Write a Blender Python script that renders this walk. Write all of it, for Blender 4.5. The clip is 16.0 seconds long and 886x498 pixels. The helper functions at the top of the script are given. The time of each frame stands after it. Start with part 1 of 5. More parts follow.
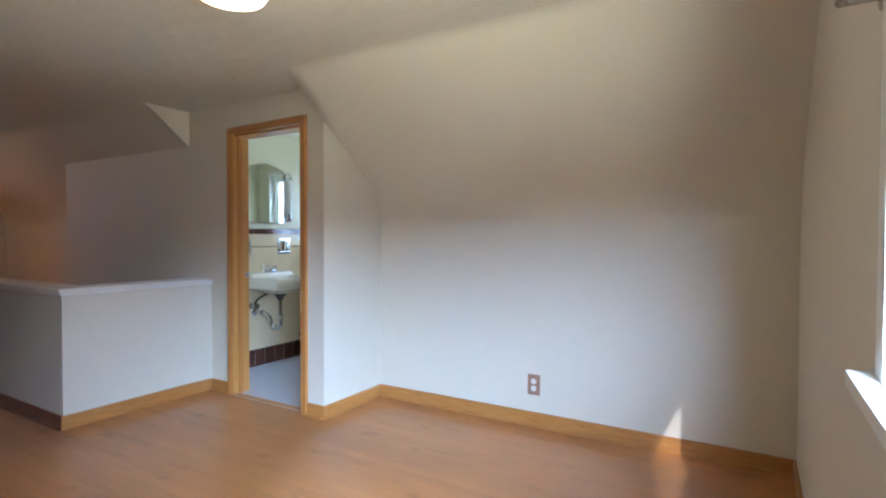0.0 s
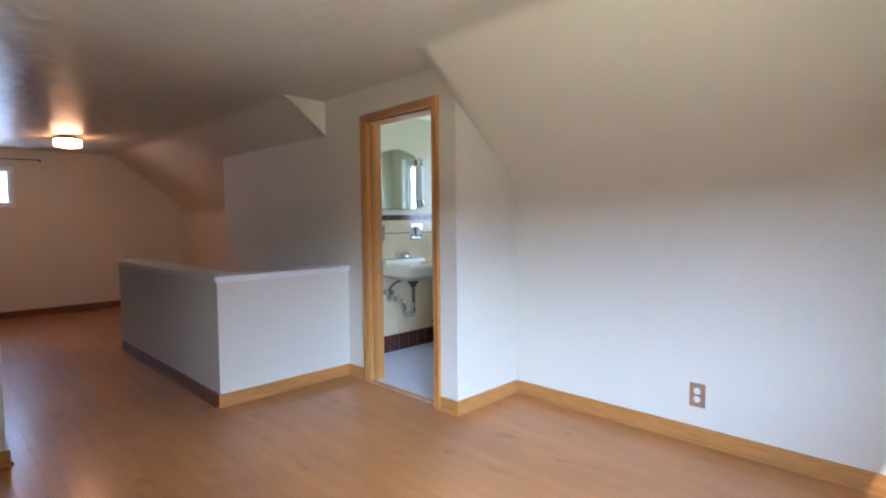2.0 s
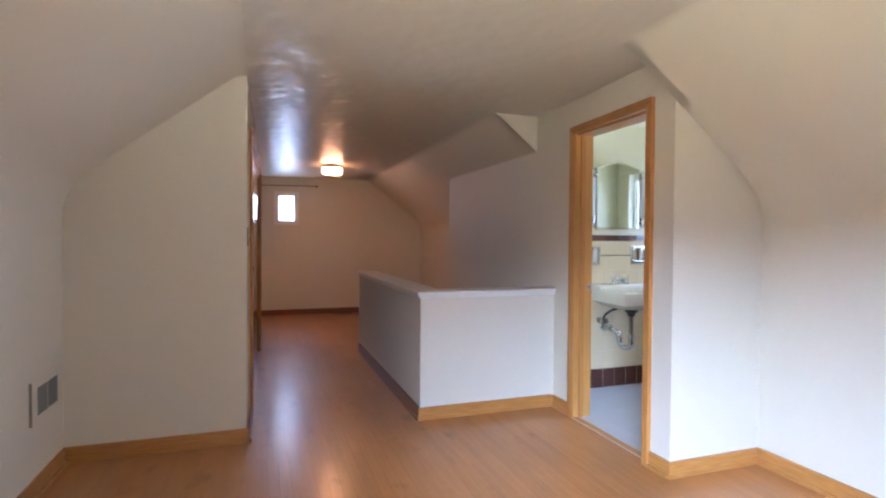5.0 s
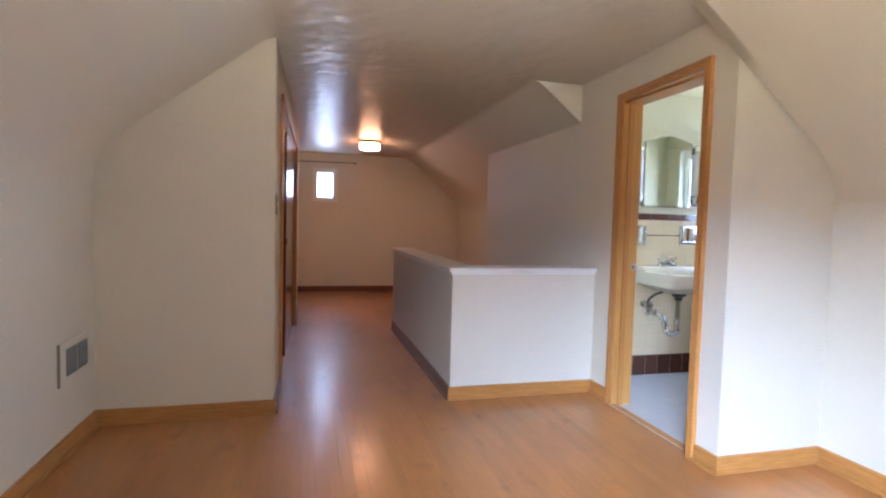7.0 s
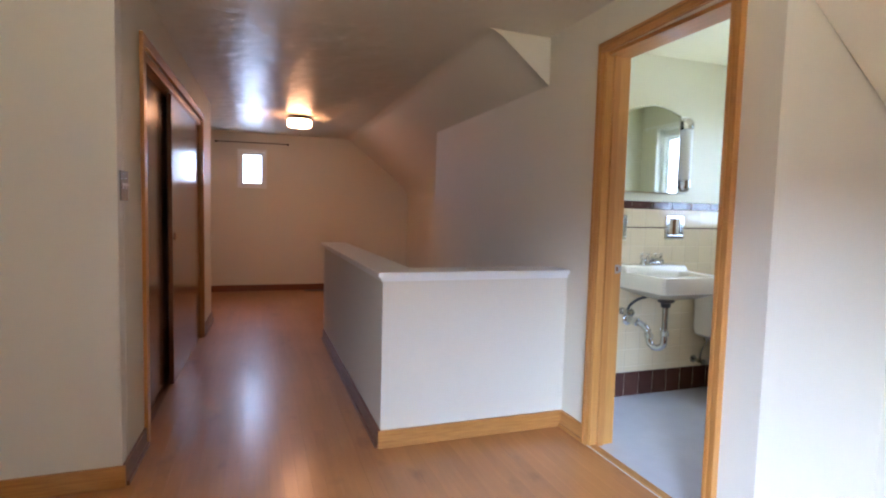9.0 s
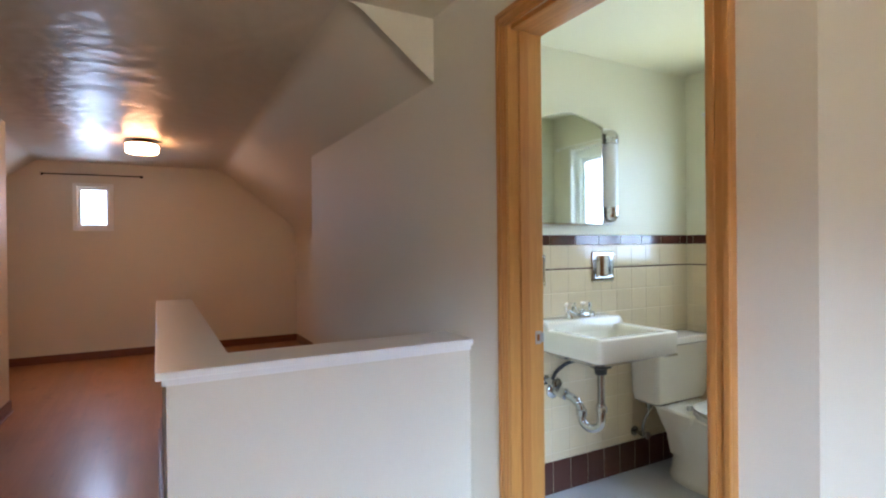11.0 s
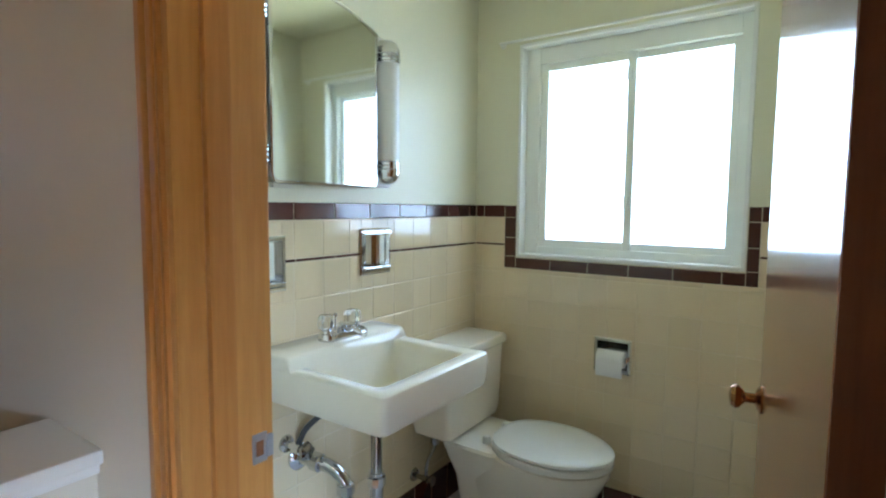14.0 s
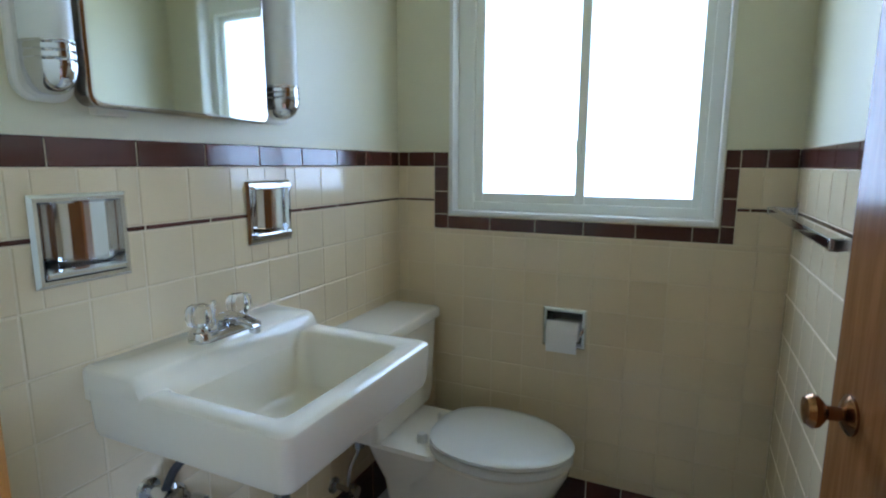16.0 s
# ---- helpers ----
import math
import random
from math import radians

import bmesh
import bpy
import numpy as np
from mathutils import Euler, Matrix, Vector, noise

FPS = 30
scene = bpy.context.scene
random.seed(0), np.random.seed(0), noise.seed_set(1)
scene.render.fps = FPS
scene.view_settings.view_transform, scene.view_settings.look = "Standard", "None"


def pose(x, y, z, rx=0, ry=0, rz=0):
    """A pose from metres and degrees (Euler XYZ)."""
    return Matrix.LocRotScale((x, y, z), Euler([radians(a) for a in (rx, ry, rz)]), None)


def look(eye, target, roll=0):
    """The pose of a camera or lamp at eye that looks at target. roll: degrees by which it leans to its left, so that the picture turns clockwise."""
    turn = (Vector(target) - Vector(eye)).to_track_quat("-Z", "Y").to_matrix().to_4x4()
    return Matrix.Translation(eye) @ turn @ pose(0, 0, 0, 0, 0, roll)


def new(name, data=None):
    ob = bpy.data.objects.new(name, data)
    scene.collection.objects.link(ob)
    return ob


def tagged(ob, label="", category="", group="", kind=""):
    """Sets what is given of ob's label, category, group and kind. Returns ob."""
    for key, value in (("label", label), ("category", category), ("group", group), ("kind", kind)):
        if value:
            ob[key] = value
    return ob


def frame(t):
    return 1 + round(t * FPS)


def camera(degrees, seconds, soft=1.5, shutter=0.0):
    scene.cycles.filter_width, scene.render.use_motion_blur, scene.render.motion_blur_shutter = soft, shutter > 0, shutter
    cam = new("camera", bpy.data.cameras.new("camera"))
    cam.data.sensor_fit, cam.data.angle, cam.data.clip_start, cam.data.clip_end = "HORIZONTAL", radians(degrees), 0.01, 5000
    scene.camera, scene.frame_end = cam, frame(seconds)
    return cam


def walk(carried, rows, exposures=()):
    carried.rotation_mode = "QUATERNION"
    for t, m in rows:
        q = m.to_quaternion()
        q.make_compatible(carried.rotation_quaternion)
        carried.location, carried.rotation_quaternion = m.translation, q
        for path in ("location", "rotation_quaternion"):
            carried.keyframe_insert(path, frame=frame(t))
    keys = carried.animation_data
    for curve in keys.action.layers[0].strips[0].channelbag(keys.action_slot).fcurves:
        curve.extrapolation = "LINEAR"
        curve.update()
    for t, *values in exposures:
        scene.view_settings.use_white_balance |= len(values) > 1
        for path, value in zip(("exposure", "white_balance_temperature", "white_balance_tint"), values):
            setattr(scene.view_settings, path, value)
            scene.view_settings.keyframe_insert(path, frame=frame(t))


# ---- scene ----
cam = camera(80.4, 16.0, soft=2.2)
PATH = [
    (0, (2.38, -2.492, 1.178), (1.354, -0.776, 1.133), 0.2),
    (0.5, (2.35, -2.48, 1.197), (1.247, -0.813, 1.117), 0.1),
    (1, (2.299, -2.43, 1.204), (1.119, -0.819, 1.1), -0.1),
    (1.5, (2.26, -2.339, 1.208), (0.958, -0.825, 1.093), -0.4),
    (2, (2.185, -2.306, 1.218), (0.775, -0.893, 1.1), -0.6),
    (2.5, (2.149, -2.23, 1.224), (0.623, -0.942, 1.11), -0.6),
    (3, (2.121, -2.22, 1.216), (0.509, -1.039, 1.127), -0.5),
    (3.5, (2.107, -2.158, 1.205), (0.401, -1.117, 1.147), -0.5),
    (4, (2.113, -2.08, 1.223), (0.325, -1.186, 1.178), -0.4),
    (4.5, (2.119, -2.008, 1.224), (0.264, -1.261, 1.195), -0.3),
    (7, (1.987, -1.875, 1.151), (0.055, -1.367, 1.045), 1.5),
    (7.5, (1.755, -1.802, 1.158), (-0.168, -1.272, 1.007), 1.6),
    (8, (1.553, -1.721, 1.142), (-0.358, -1.155, 0.976), 1.8),
    (10.5, (0.659, -1.133, 1.185), (-1.138, -0.255, 1.141), -0.1),
    (11, (0.474, -0.982, 1.204), (-1.282, -0.025, 1.192), -0.6),
    (11.5, (0.336, -0.871, 1.215), (-1.354, 0.198, 1.212), -0.8),
    (12, (0.170, -0.750, 1.243), (-1.428, 0.452, 1.199), -0.4),
    (12.5, (0.034, -0.627, 1.27), (-1.464, 0.695, 1.169), 0.2),
    (13, (-0.091, -0.527, 1.238), (-1.465, 0.922, 1.128), 0.2),
    (13.5, (-0.202, -0.395, 1.242), (-1.47, 1.146, 1.104), 0.3),
    (14, (-0.296, -0.307, 1.241), (-1.43, 1.333, 1.081), 0.5),
    (14.5, (-0.373, -0.199, 1.234), (-1.374, 1.521, 1.037), 0.6),
    (15, (-0.459, -0.11, 1.226), (-1.362, 1.66, 0.996), 0.5),
    (15.5, (-0.518, -0.04, 1.218), (-1.34, 1.762, 0.942), 0.4),
    (16, (-0.549, 0.006, 1.207), (-1.372, 1.801, 0.889), 0.2),
]
EXPOSURES = [(0.0, -0.74, 5300, 15), (4.0, -0.42, 5480, 22), (7.5, -0.24, 5690, 22), (10.5, -0.34, 5680, 17), (12.5, -0.21, 5750, 13), (14.5, -0.70, 5560, 12), (16.0, -1.03, 5350, 17)]
walk(cam, [(t, look(eye, target, roll)) for t, eye, target, roll in PATH], exposures=EXPOSURES)

# ---- light ----
world = bpy.data.worlds.new("sky")
scene.world = world
world.use_nodes = True
sky = world.node_tree.nodes.new("ShaderNodeTexSky")
sky.sky_type = "NISHITA"
sky.sun_disc = False
SUN_FROM = Vector((0.250, -1.0, 0.560)).normalized()
sky.sun_elevation = math.asin(SUN_FROM.normalized().z)
sky.sun_rotation = math.atan2(SUN_FROM.x, SUN_FROM.y)
world.node_tree.links.new(sky.outputs[0], world.node_tree.nodes["Background"].inputs[0])
world.node_tree.nodes["Background"].inputs[1].default_value = 0.12

sun = new("sun", bpy.data.lights.new("sun", "SUN"))
sun.data.energy, sun.data.angle, sun.data.color = 5.0, radians(0.5), (1.0, 0.93, 0.82)
sun.matrix_world = look(SUN_FROM * 20, (0, 0, 0))


def daylight(name, at, facing, wide, high, watts, colour, spread=180):
    """A lamp outside a window that stands in for sky light or lawn bounce."""
    lamp = new(name, bpy.data.lights.new(name, "AREA"))
    lamp.data.shape, lamp.data.size, lamp.data.size_y = "RECTANGLE", wide, high
    lamp.data.energy, lamp.data.color, lamp.data.spread = watts, colour, radians(spread)
    lamp.matrix_world = look(at, Vector(at) + Vector(facing))
    return lamp


daylight("daylight_east", (4.35, -4.70, 2.85), (-1, 0.72, -0.42), 4.6, 2.0, 7600, (0.58, 0.77, 1.0))
daylight("sunlit_lawn_east", (4.35, -3.5, 0.0), (-1, 0.50, 0.55), 4.4, 1.6, 1250, (1.0, 0.93, 0.60))
daylight("daylight_bath", (-0.875, 2.14, 1.56), (-0.1, -1, -0.30), 1.5, 1.5, 128, (0.62, 0.80, 1.0))
daylight("sunlit_lawn_bath", (-0.875, 2.60, 0.55), (-0.05, -1, 0.75), 2.2, 1.0, 70, (1.0, 1.0, 0.55))
daylight("daylight_west", (-6.54, -1.589, 1.668), (1, 0, 0), 0.36, 0.50, 20.0, (0.66, 0.80, 1.0))
scene.view_settings.exposure = 0.0


# ---- materials ----
def material(name, colour, rough=0.5, metal=0.0, mottle=0.06, scale=3.0, grain=40.0, bump=0.05, depth=0.002, coat=0.0, spread=0.0, detail=3.0):
    """A painted or plain surface, mottled at two scales, with a fine relief. spread: variation from piece to piece."""
    m = bpy.data.materials.new(name)
    m.use_nodes = True
    n, l = m.node_tree.nodes, m.node_tree.links
    b = n["Principled BSDF"]
    b.inputs["Roughness"].default_value, b.inputs["Metallic"].default_value = rough, metal
    b.inputs["Coat Weight"].default_value, b.inputs["Coat Roughness"].default_value = coat, 0.12
    place = n.new("ShaderNodeTexCoord")
    big, fine = n.new("ShaderNodeTexNoise"), n.new("ShaderNodeTexNoise")
    big.inputs["Scale"].default_value, fine.inputs["Scale"].default_value = scale, grain
    big.inputs["Detail"].default_value = 4.0
    fine.inputs["Detail"].default_value = detail
    ramp = n.new("ShaderNodeMix")
    ramp.data_type = "RGBA"
    ramp.inputs[6].default_value = (*[c * (1 - mottle) for c in colour], 1)
    ramp.inputs[7].default_value = (*[min(1, c * (1 + mottle)) for c in colour], 1)
    for t in (big, fine):
        l.new(place.outputs["Object"], t.inputs["Vector"])
    l.new(big.outputs["Fac"], ramp.inputs[0])
    out = ramp.outputs[2]
    if spread:
        info, hue, rng = n.new("ShaderNodeObjectInfo"), n.new("ShaderNodeHueSaturation"), n.new("ShaderNodeMapRange")
        rng.inputs[3].default_value, rng.inputs[4].default_value = 1 - spread, 1 + spread
        l.new(info.outputs["Random"], rng.inputs[0])
        l.new(rng.outputs[0], hue.inputs["Value"])
        l.new(out, hue.inputs["Color"])
        out = hue.outputs[0]
    l.new(out, b.inputs["Base Color"])
    rr = n.new("ShaderNodeMapRange")
    rr.inputs[3].default_value, rr.inputs[4].default_value = max(0.02, rough - 0.06), rough + 0.06
    l.new(big.outputs["Fac"], rr.inputs[0])
    l.new(rr.outputs[0], b.inputs["Roughness"])
    if bump:
        bp = n.new("ShaderNodeBump")
        bp.inputs["Strength"].default_value, bp.inputs["Distance"].default_value = bump, depth
        l.new(fine.outputs["Fac"], bp.inputs["Height"])
        l.new(bp.outputs[0], b.inputs["Normal"])
    return m


def wood(name, light, dark, rough=0.35, along="X", stretch=14.0, scale=9.0, coat=0.2, spread=0.0, relief=0.08, stains=0.0):
    """Varnished wood with grain along one axis."""
    m = bpy.data.materials.new(name)
    m.use_nodes = True
    n, l = m.node_tree.nodes, m.node_tree.links
    b = n["Principled BSDF"]
    b.inputs["Coat Weight"].default_value, b.inputs["Coat Roughness"].default_value = coat, 0.18
    place, mapping = n.new("ShaderNodeTexCoord"), n.new("ShaderNodeMapping")
    s = [stretch, stretch, stretch]
    s["XYZ".index(along)] = 1.0
    mapping.inputs["Scale"].default_value = s
    mapping.inputs["Location"].default_value = (0.37, 0.23, 0.41)
    l.new(place.outputs["Object"], mapping.inputs["Vector"])
    aside = n.new("ShaderNodeVectorMath")
    aside.inputs[1].default_value = (0.37, 0.23, 0.41)
    l.new(place.outputs["Object"], aside.inputs[0])
    info = n.new("ShaderNodeObjectInfo")
    shift = n.new("ShaderNodeVectorMath")
    shift.operation = "SCALE"
    shift.inputs[0].default_value = (31.0, 17.0, 23.0)
    l.new(info.outputs["Random"], shift.inputs["Scale"])
    add = n.new("ShaderNodeVectorMath")
    l.new(mapping.outputs[0], add.inputs[0])
    l.new(shift.outputs[0], add.inputs[1])
    grain, broad = n.new("ShaderNodeTexNoise"), n.new("ShaderNodeTexNoise")
    grain.inputs["Scale"].default_value, grain.inputs["Detail"].default_value, grain.inputs["Roughness"].default_value = scale, 6.0, 0.6
    broad.inputs["Scale"].default_value = 1.4
    l.new(add.outputs[0], grain.inputs["Vector"])
    l.new(aside.outputs[0], broad.inputs["Vector"])
    ramp = n.new("ShaderNodeValToRGB")
    ramp.color_ramp.elements[0].color, ramp.color_ramp.elements[0].position = (*dark, 1), 0.32
    ramp.color_ramp.elements[1].color, ramp.color_ramp.elements[1].position = (*light, 1), 0.66
    l.new(grain.outputs["Fac"], ramp.inputs[0])
    hue, rng, sum_ = n.new("ShaderNodeHueSaturation"), n.new("ShaderNodeMapRange"), n.new("ShaderNodeMath")
    rng.inputs[3].default_value, rng.inputs[4].default_value = 1 - spread, 1 + spread
    isle, both, frac = n.new("ShaderNodeNewGeometry"), n.new("ShaderNodeMath"), n.new("ShaderNodeMath")
    frac.operation = "FRACT"
    l.new(info.outputs["Random"], both.inputs[0])
    l.new(isle.outputs["Random Per Island"], both.inputs[1])
    l.new(both.outputs[0], frac.inputs[0])
    l.new(frac.outputs[0], rng.inputs[0])
    sum_.operation = "MULTIPLY_ADD"
    sum_.inputs[1].default_value = 0.16
    l.new(broad.outputs["Fac"], sum_.inputs[0])
    low = n.new("ShaderNodeMath")
    low.operation = "SUBTRACT"
    low.inputs[1].default_value = 0.08
    l.new(rng.outputs[0], low.inputs[0])
    l.new(low.outputs[0], sum_.inputs[2])
    l.new(sum_.outputs[0], hue.inputs["Value"])
    l.new(ramp.outputs[0], hue.inputs["Color"])
    out, wear = hue.outputs[0], broad.outputs["Fac"]
    if stains:
        # dull worn patches and a few dark marks that run on from piece to piece
        ground, worn, marks = n.new("ShaderNodeMapping"), n.new("ShaderNodeTexNoise"), n.new("ShaderNodeTexNoise")
        ground.inputs["Scale"].default_value = (0.55, 1.0, 1.0)
        l.new(isle.outputs["Position"], ground.inputs["Vector"])
        worn.inputs["Scale"].default_value, worn.inputs["Detail"].default_value = 1.3, 5.0
        marks.inputs["Scale"].default_value, marks.inputs["Detail"].default_value = 6.5, 3.0
        spots, mixed = n.new("ShaderNodeValToRGB"), n.new("ShaderNodeMix")
        spots.color_ramp.elements[0].position, spots.color_ramp.elements[1].position = 0.62, 0.78
        spots.color_ramp.elements[1].color = (stains * 1.6, stains * 1.6, stains * 1.6, 1)
        faded, both_ = n.new("ShaderNodeMapRange"), n.new("ShaderNodeMath")
        faded.inputs[1].default_value, faded.inputs[2].default_value = 0.40, 0.70
        faded.inputs[3].default_value, faded.inputs[4].default_value = 0.0, stains
        both_.operation = "ADD"
        mixed.data_type, mixed.blend_type = "RGBA", "MULTIPLY"
        mixed.inputs[7].default_value = (0.42, 0.34, 0.30, 1)
        for t in (worn, marks):
            l.new(ground.outputs[0], t.inputs["Vector"])
        l.new(marks.outputs["Fac"], spots.inputs[0])
        l.new(worn.outputs["Fac"], faded.inputs[0])
        l.new(spots.outputs[0], both_.inputs[0])
        l.new(faded.outputs[0], both_.inputs[1])
        l.new(both_.outputs[0], mixed.inputs[0])
        l.new(out, mixed.inputs[6])
        out, wear = mixed.outputs[2], worn.outputs["Fac"]
        b.inputs["Coat Roughness"].default_value = 0.19
    l.new(out, b.inputs["Base Color"])
    rr = n.new("ShaderNodeMapRange")
    rr.inputs[3].default_value, rr.inputs[4].default_value = rough - 0.06, rough + 0.10
    l.new(wear, rr.inputs[0])
    l.new(rr.outputs[0], b.inputs["Roughness"])
    if relief:
        bp = n.new("ShaderNodeBump")
        bp.inputs["Strength"].default_value, bp.inputs["Distance"].default_value = relief, 0.001
        l.new(grain.outputs["Fac"], bp.inputs["Height"])
        l.new(bp.outputs[0], b.inputs["Normal"])
    return m


def glowing(name, colour, strength):
    m = bpy.data.materials.new(name)
    m.use_nodes = True
    b = m.node_tree.nodes["Principled BSDF"]
    b.inputs["Base Color"].default_value = (0.85, 0.83, 0.78, 1)
    b.inputs["Emission Color"].default_value, b.inputs["Emission Strength"].default_value = (*colour, 1), strength
    b.inputs["Roughness"].default_value = 0.25
    return m


def clear(name, colour=(1, 1, 1), rough=0.0):
    m = bpy.data.materials.new(name)
    m.use_nodes = True
    b = m.node_tree.nodes["Principled BSDF"]
    b.inputs["Base Color"].default_value = (*colour, 1)
    b.inputs["Transmission Weight"].default_value, b.inputs["Roughness"].default_value, b.inputs["IOR"].default_value = 1.0, rough, 1.49
    return m


WALL = material("cream_wall_paint", (0.685, 0.635, 0.515), 0.58, mottle=0.03, scale=1.3, grain=70, bump=0.10, depth=0.0015)
CEIL = material("semi_gloss_ceiling_paint", (0.63, 0.585, 0.485), 0.34, mottle=0.03, scale=1.5, grain=6.5, bump=0.6, depth=0.022, detail=1.0)
TRIMWHITE = material("white_trim_paint", (0.80, 0.79, 0.74), 0.35, mottle=0.02, grain=90, bump=0.05)
BATHWALL = material("pale_green_cream_paint", (0.71, 0.68, 0.50), 0.34, mottle=0.03, scale=1.6, grain=60, bump=0.08)
OAK = wood("golden_oak_trim_upright", (0.50, 0.225, 0.056), (0.43, 0.184, 0.043), 0.34, "Z", 16, 7)
# lighter copy of OAK: the window light on the left jamb, put in colour
OAKLIT = wood("golden_oak_lit", (0.58, 0.295, 0.080), (0.50, 0.235, 0.060), 0.32, "Z", 16, 7)
OAKX = wood("golden_oak_trim_lengthwise", (0.50, 0.235, 0.060), (0.36, 0.150, 0.034), 0.36, "X", 16, 7)
OAKY = wood("golden_oak_trim_crosswise", (0.50, 0.235, 0.060), (0.36, 0.150, 0.034), 0.36, "Y", 16, 7)
FLOORWOOD = wood("varnished_oak_floor", (0.45, 0.185, 0.051), (0.405, 0.163, 0.044), 0.42, "X", 12, 4, 0.50, 0.06, 0.006, stains=0.40)
SUBFLOOR = wood("dark_subfloor", (0.26, 0.105, 0.035), (0.20, 0.08, 0.028), 0.6, "X")
SLAB = wood("red_brown_door_veneer", (0.12, 0.040, 0.015), (0.080, 0.025, 0.009), 0.16, "Z", 12, 6, 0.5)
BATHDOOR = wood("golden_brown_door_veneer", (0.27, 0.115, 0.036), (0.19, 0.072, 0.022), 0.15, "Z", 14, 6, 0.0, 0.0, 0.03)
BATHDOOR.node_tree.nodes["Principled BSDF"].inputs["Specular IOR Level"].default_value = 0.22
# darker than the oak; shadow on the half wall's corridor side is in this tone
DARKTRIM = wood("red_brown_trim", (0.19, 0.065, 0.026), (0.12, 0.038, 0.015), 0.36, "X", 16, 7)
DARKTRIMY = wood("red_brown_trim_crosswise", (0.19, 0.065, 0.026), (0.12, 0.038, 0.015), 0.36, "Y", 16, 7)
# darker copy of the door's brown for edges that stand in shade
EDGESHADE = wood("shaded_door_edge", (0.17, 0.072, 0.026), (0.12, 0.048, 0.017), 0.55, "Z", 14, 6, 0.0)
DARKWOOD = wood("dark_stained_rail", (0.06, 0.028, 0.016), (0.035, 0.016, 0.010), 0.35, "Z")
TILE = material("cream_glazed_tile", (0.715, 0.593, 0.385), 0.12, mottle=0.03, scale=6, grain=9, bump=0.04, depth=0.002, coat=0.3, spread=0.035)
BROWN = material("dark_brown_glazed_tile", (0.075, 0.026, 0.018), 0.12, mottle=0.12, scale=9, grain=9, bump=0.04, coat=0.3, spread=0.15)
GROUT = material("pale_grout", (0.70, 0.595, 0.405), 0.8, mottle=0.08, scale=20, grain=200, bump=0.2)
LINO = material("pale_grey_sheet_floor", (0.50, 0.50, 0.52), 0.34, mottle=0.12, scale=9, grain=120, bump=0.10)
CHINA = material("ivory_vitreous_china", (0.80, 0.745, 0.61), 0.10, mottle=0.015, scale=3, bump=0.0, coat=0.4)
SEATWHITE = material("white_seat_plastic", (0.74, 0.73, 0.66), 0.19, mottle=0.015, bump=0.0)
CHROME = material("chrome", (0.72, 0.73, 0.75), 0.09, 1.0, mottle=0.05, scale=12, bump=0.03)
NICKEL = material("satin_nickel_plate", (0.42, 0.43, 0.46), 0.38, 0.55, mottle=0.08, scale=20, bump=0.04)
DULL = material("tarnished_chrome", (0.40, 0.39, 0.37), 0.20, 1.0, mottle=0.15, scale=18, bump=0.05)
BRASS = material("worn_bronze_knob", (0.32, 0.16, 0.065), 0.19, 1.0, mottle=0.2, scale=25, bump=0.04)
MIRROR = material("mirror_glass", (0.80, 0.84, 0.80), 0.015, 1.0, mottle=0.01, bump=0.0)
PAPER = material("white_tissue_paper", (0.80, 0.79, 0.77), 0.9, mottle=0.03, grain=150, bump=0.15)
GREY = material("grey_louver_paint", (0.20, 0.21, 0.19), 0.5, mottle=0.08, bump=0.05)
DARKMETAL = material("dark_register_metal", (0.05, 0.04, 0.035), 0.5, 0.6)
PLATE = material("brown_plastic_plate", (0.30, 0.16, 0.09), 0.35)
IVORY = material("ivory_receptacle", (0.74, 0.71, 0.64), 0.35, bump=0.0)
VINYL = material("white_vinyl_window_frame", (0.86, 0.87, 0.79), 0.35, mottle=0.02, bump=0.02)
BLACK = material("dark_gap", (0.012, 0.010, 0.009), 0.8)
RUBBER = material("dark_pipe_rubber", (0.03, 0.03, 0.03), 0.5)
GROUND = material("lawn_ground", (0.07, 0.10, 0.04), 0.9, mottle=0.3, scale=0.6)
LAMPGLASS = glowing("lit_opal_glass", (1.0, 0.66, 0.34), 11.5)
FARGLASS = glowing("lit_amber_opal_glass", (1.0, 0.47, 0.20), 54.0)
TUBE = material("frosted_tube_glass", (0.78, 0.80, 0.78), 0.20, mottle=0.01, bump=0.0)
ACRYLIC = clear("clear_acrylic", (0.97, 0.98, 1.0), 0.03)
PANE = clear("window_glass")


# ---- mesh tools ----
def box(bm, x0, x1, y0, y1, z0, z1, bevel=0.0, segments=2):
    made = bmesh.ops.create_cube(bm, size=1.0)["verts"]
    for v in made:
        v.co = Vector(((x0 + x1) / 2 + v.co.x * (x1 - x0), (y0 + y1) / 2 + v.co.y * (y1 - y0), (z0 + z1) / 2 + v.co.z * (z1 - z0)))
    if bevel:
        bmesh.ops.bevel(bm, geom=list({e for v in made for e in v.link_edges}), offset=bevel, segments=segments, profile=0.7, affect="EDGES")


def prism(bm, outline, axis, a, b):
    """A flat outline in the two other axes (in the order x, y, z), pushed from a to b along the axis."""
    k = "xyz".index(axis)
    rings = []
    for s in (a, b):
        ring = []
        for p in outline:
            c = list(p)
            c.insert(k, s)
            ring.append(bm.verts.new(c))
        rings.append(ring)
    n = len(outline)
    bm.faces.new(rings[0])
    bm.faces.new(rings[1][::-1])
    for i in range(n):
        bm.faces.new((rings[0][i], rings[1][i], rings[1][(i + 1) % n], rings[0][(i + 1) % n]))
    bmesh.ops.recalc_face_normals(bm, faces=bm.faces)


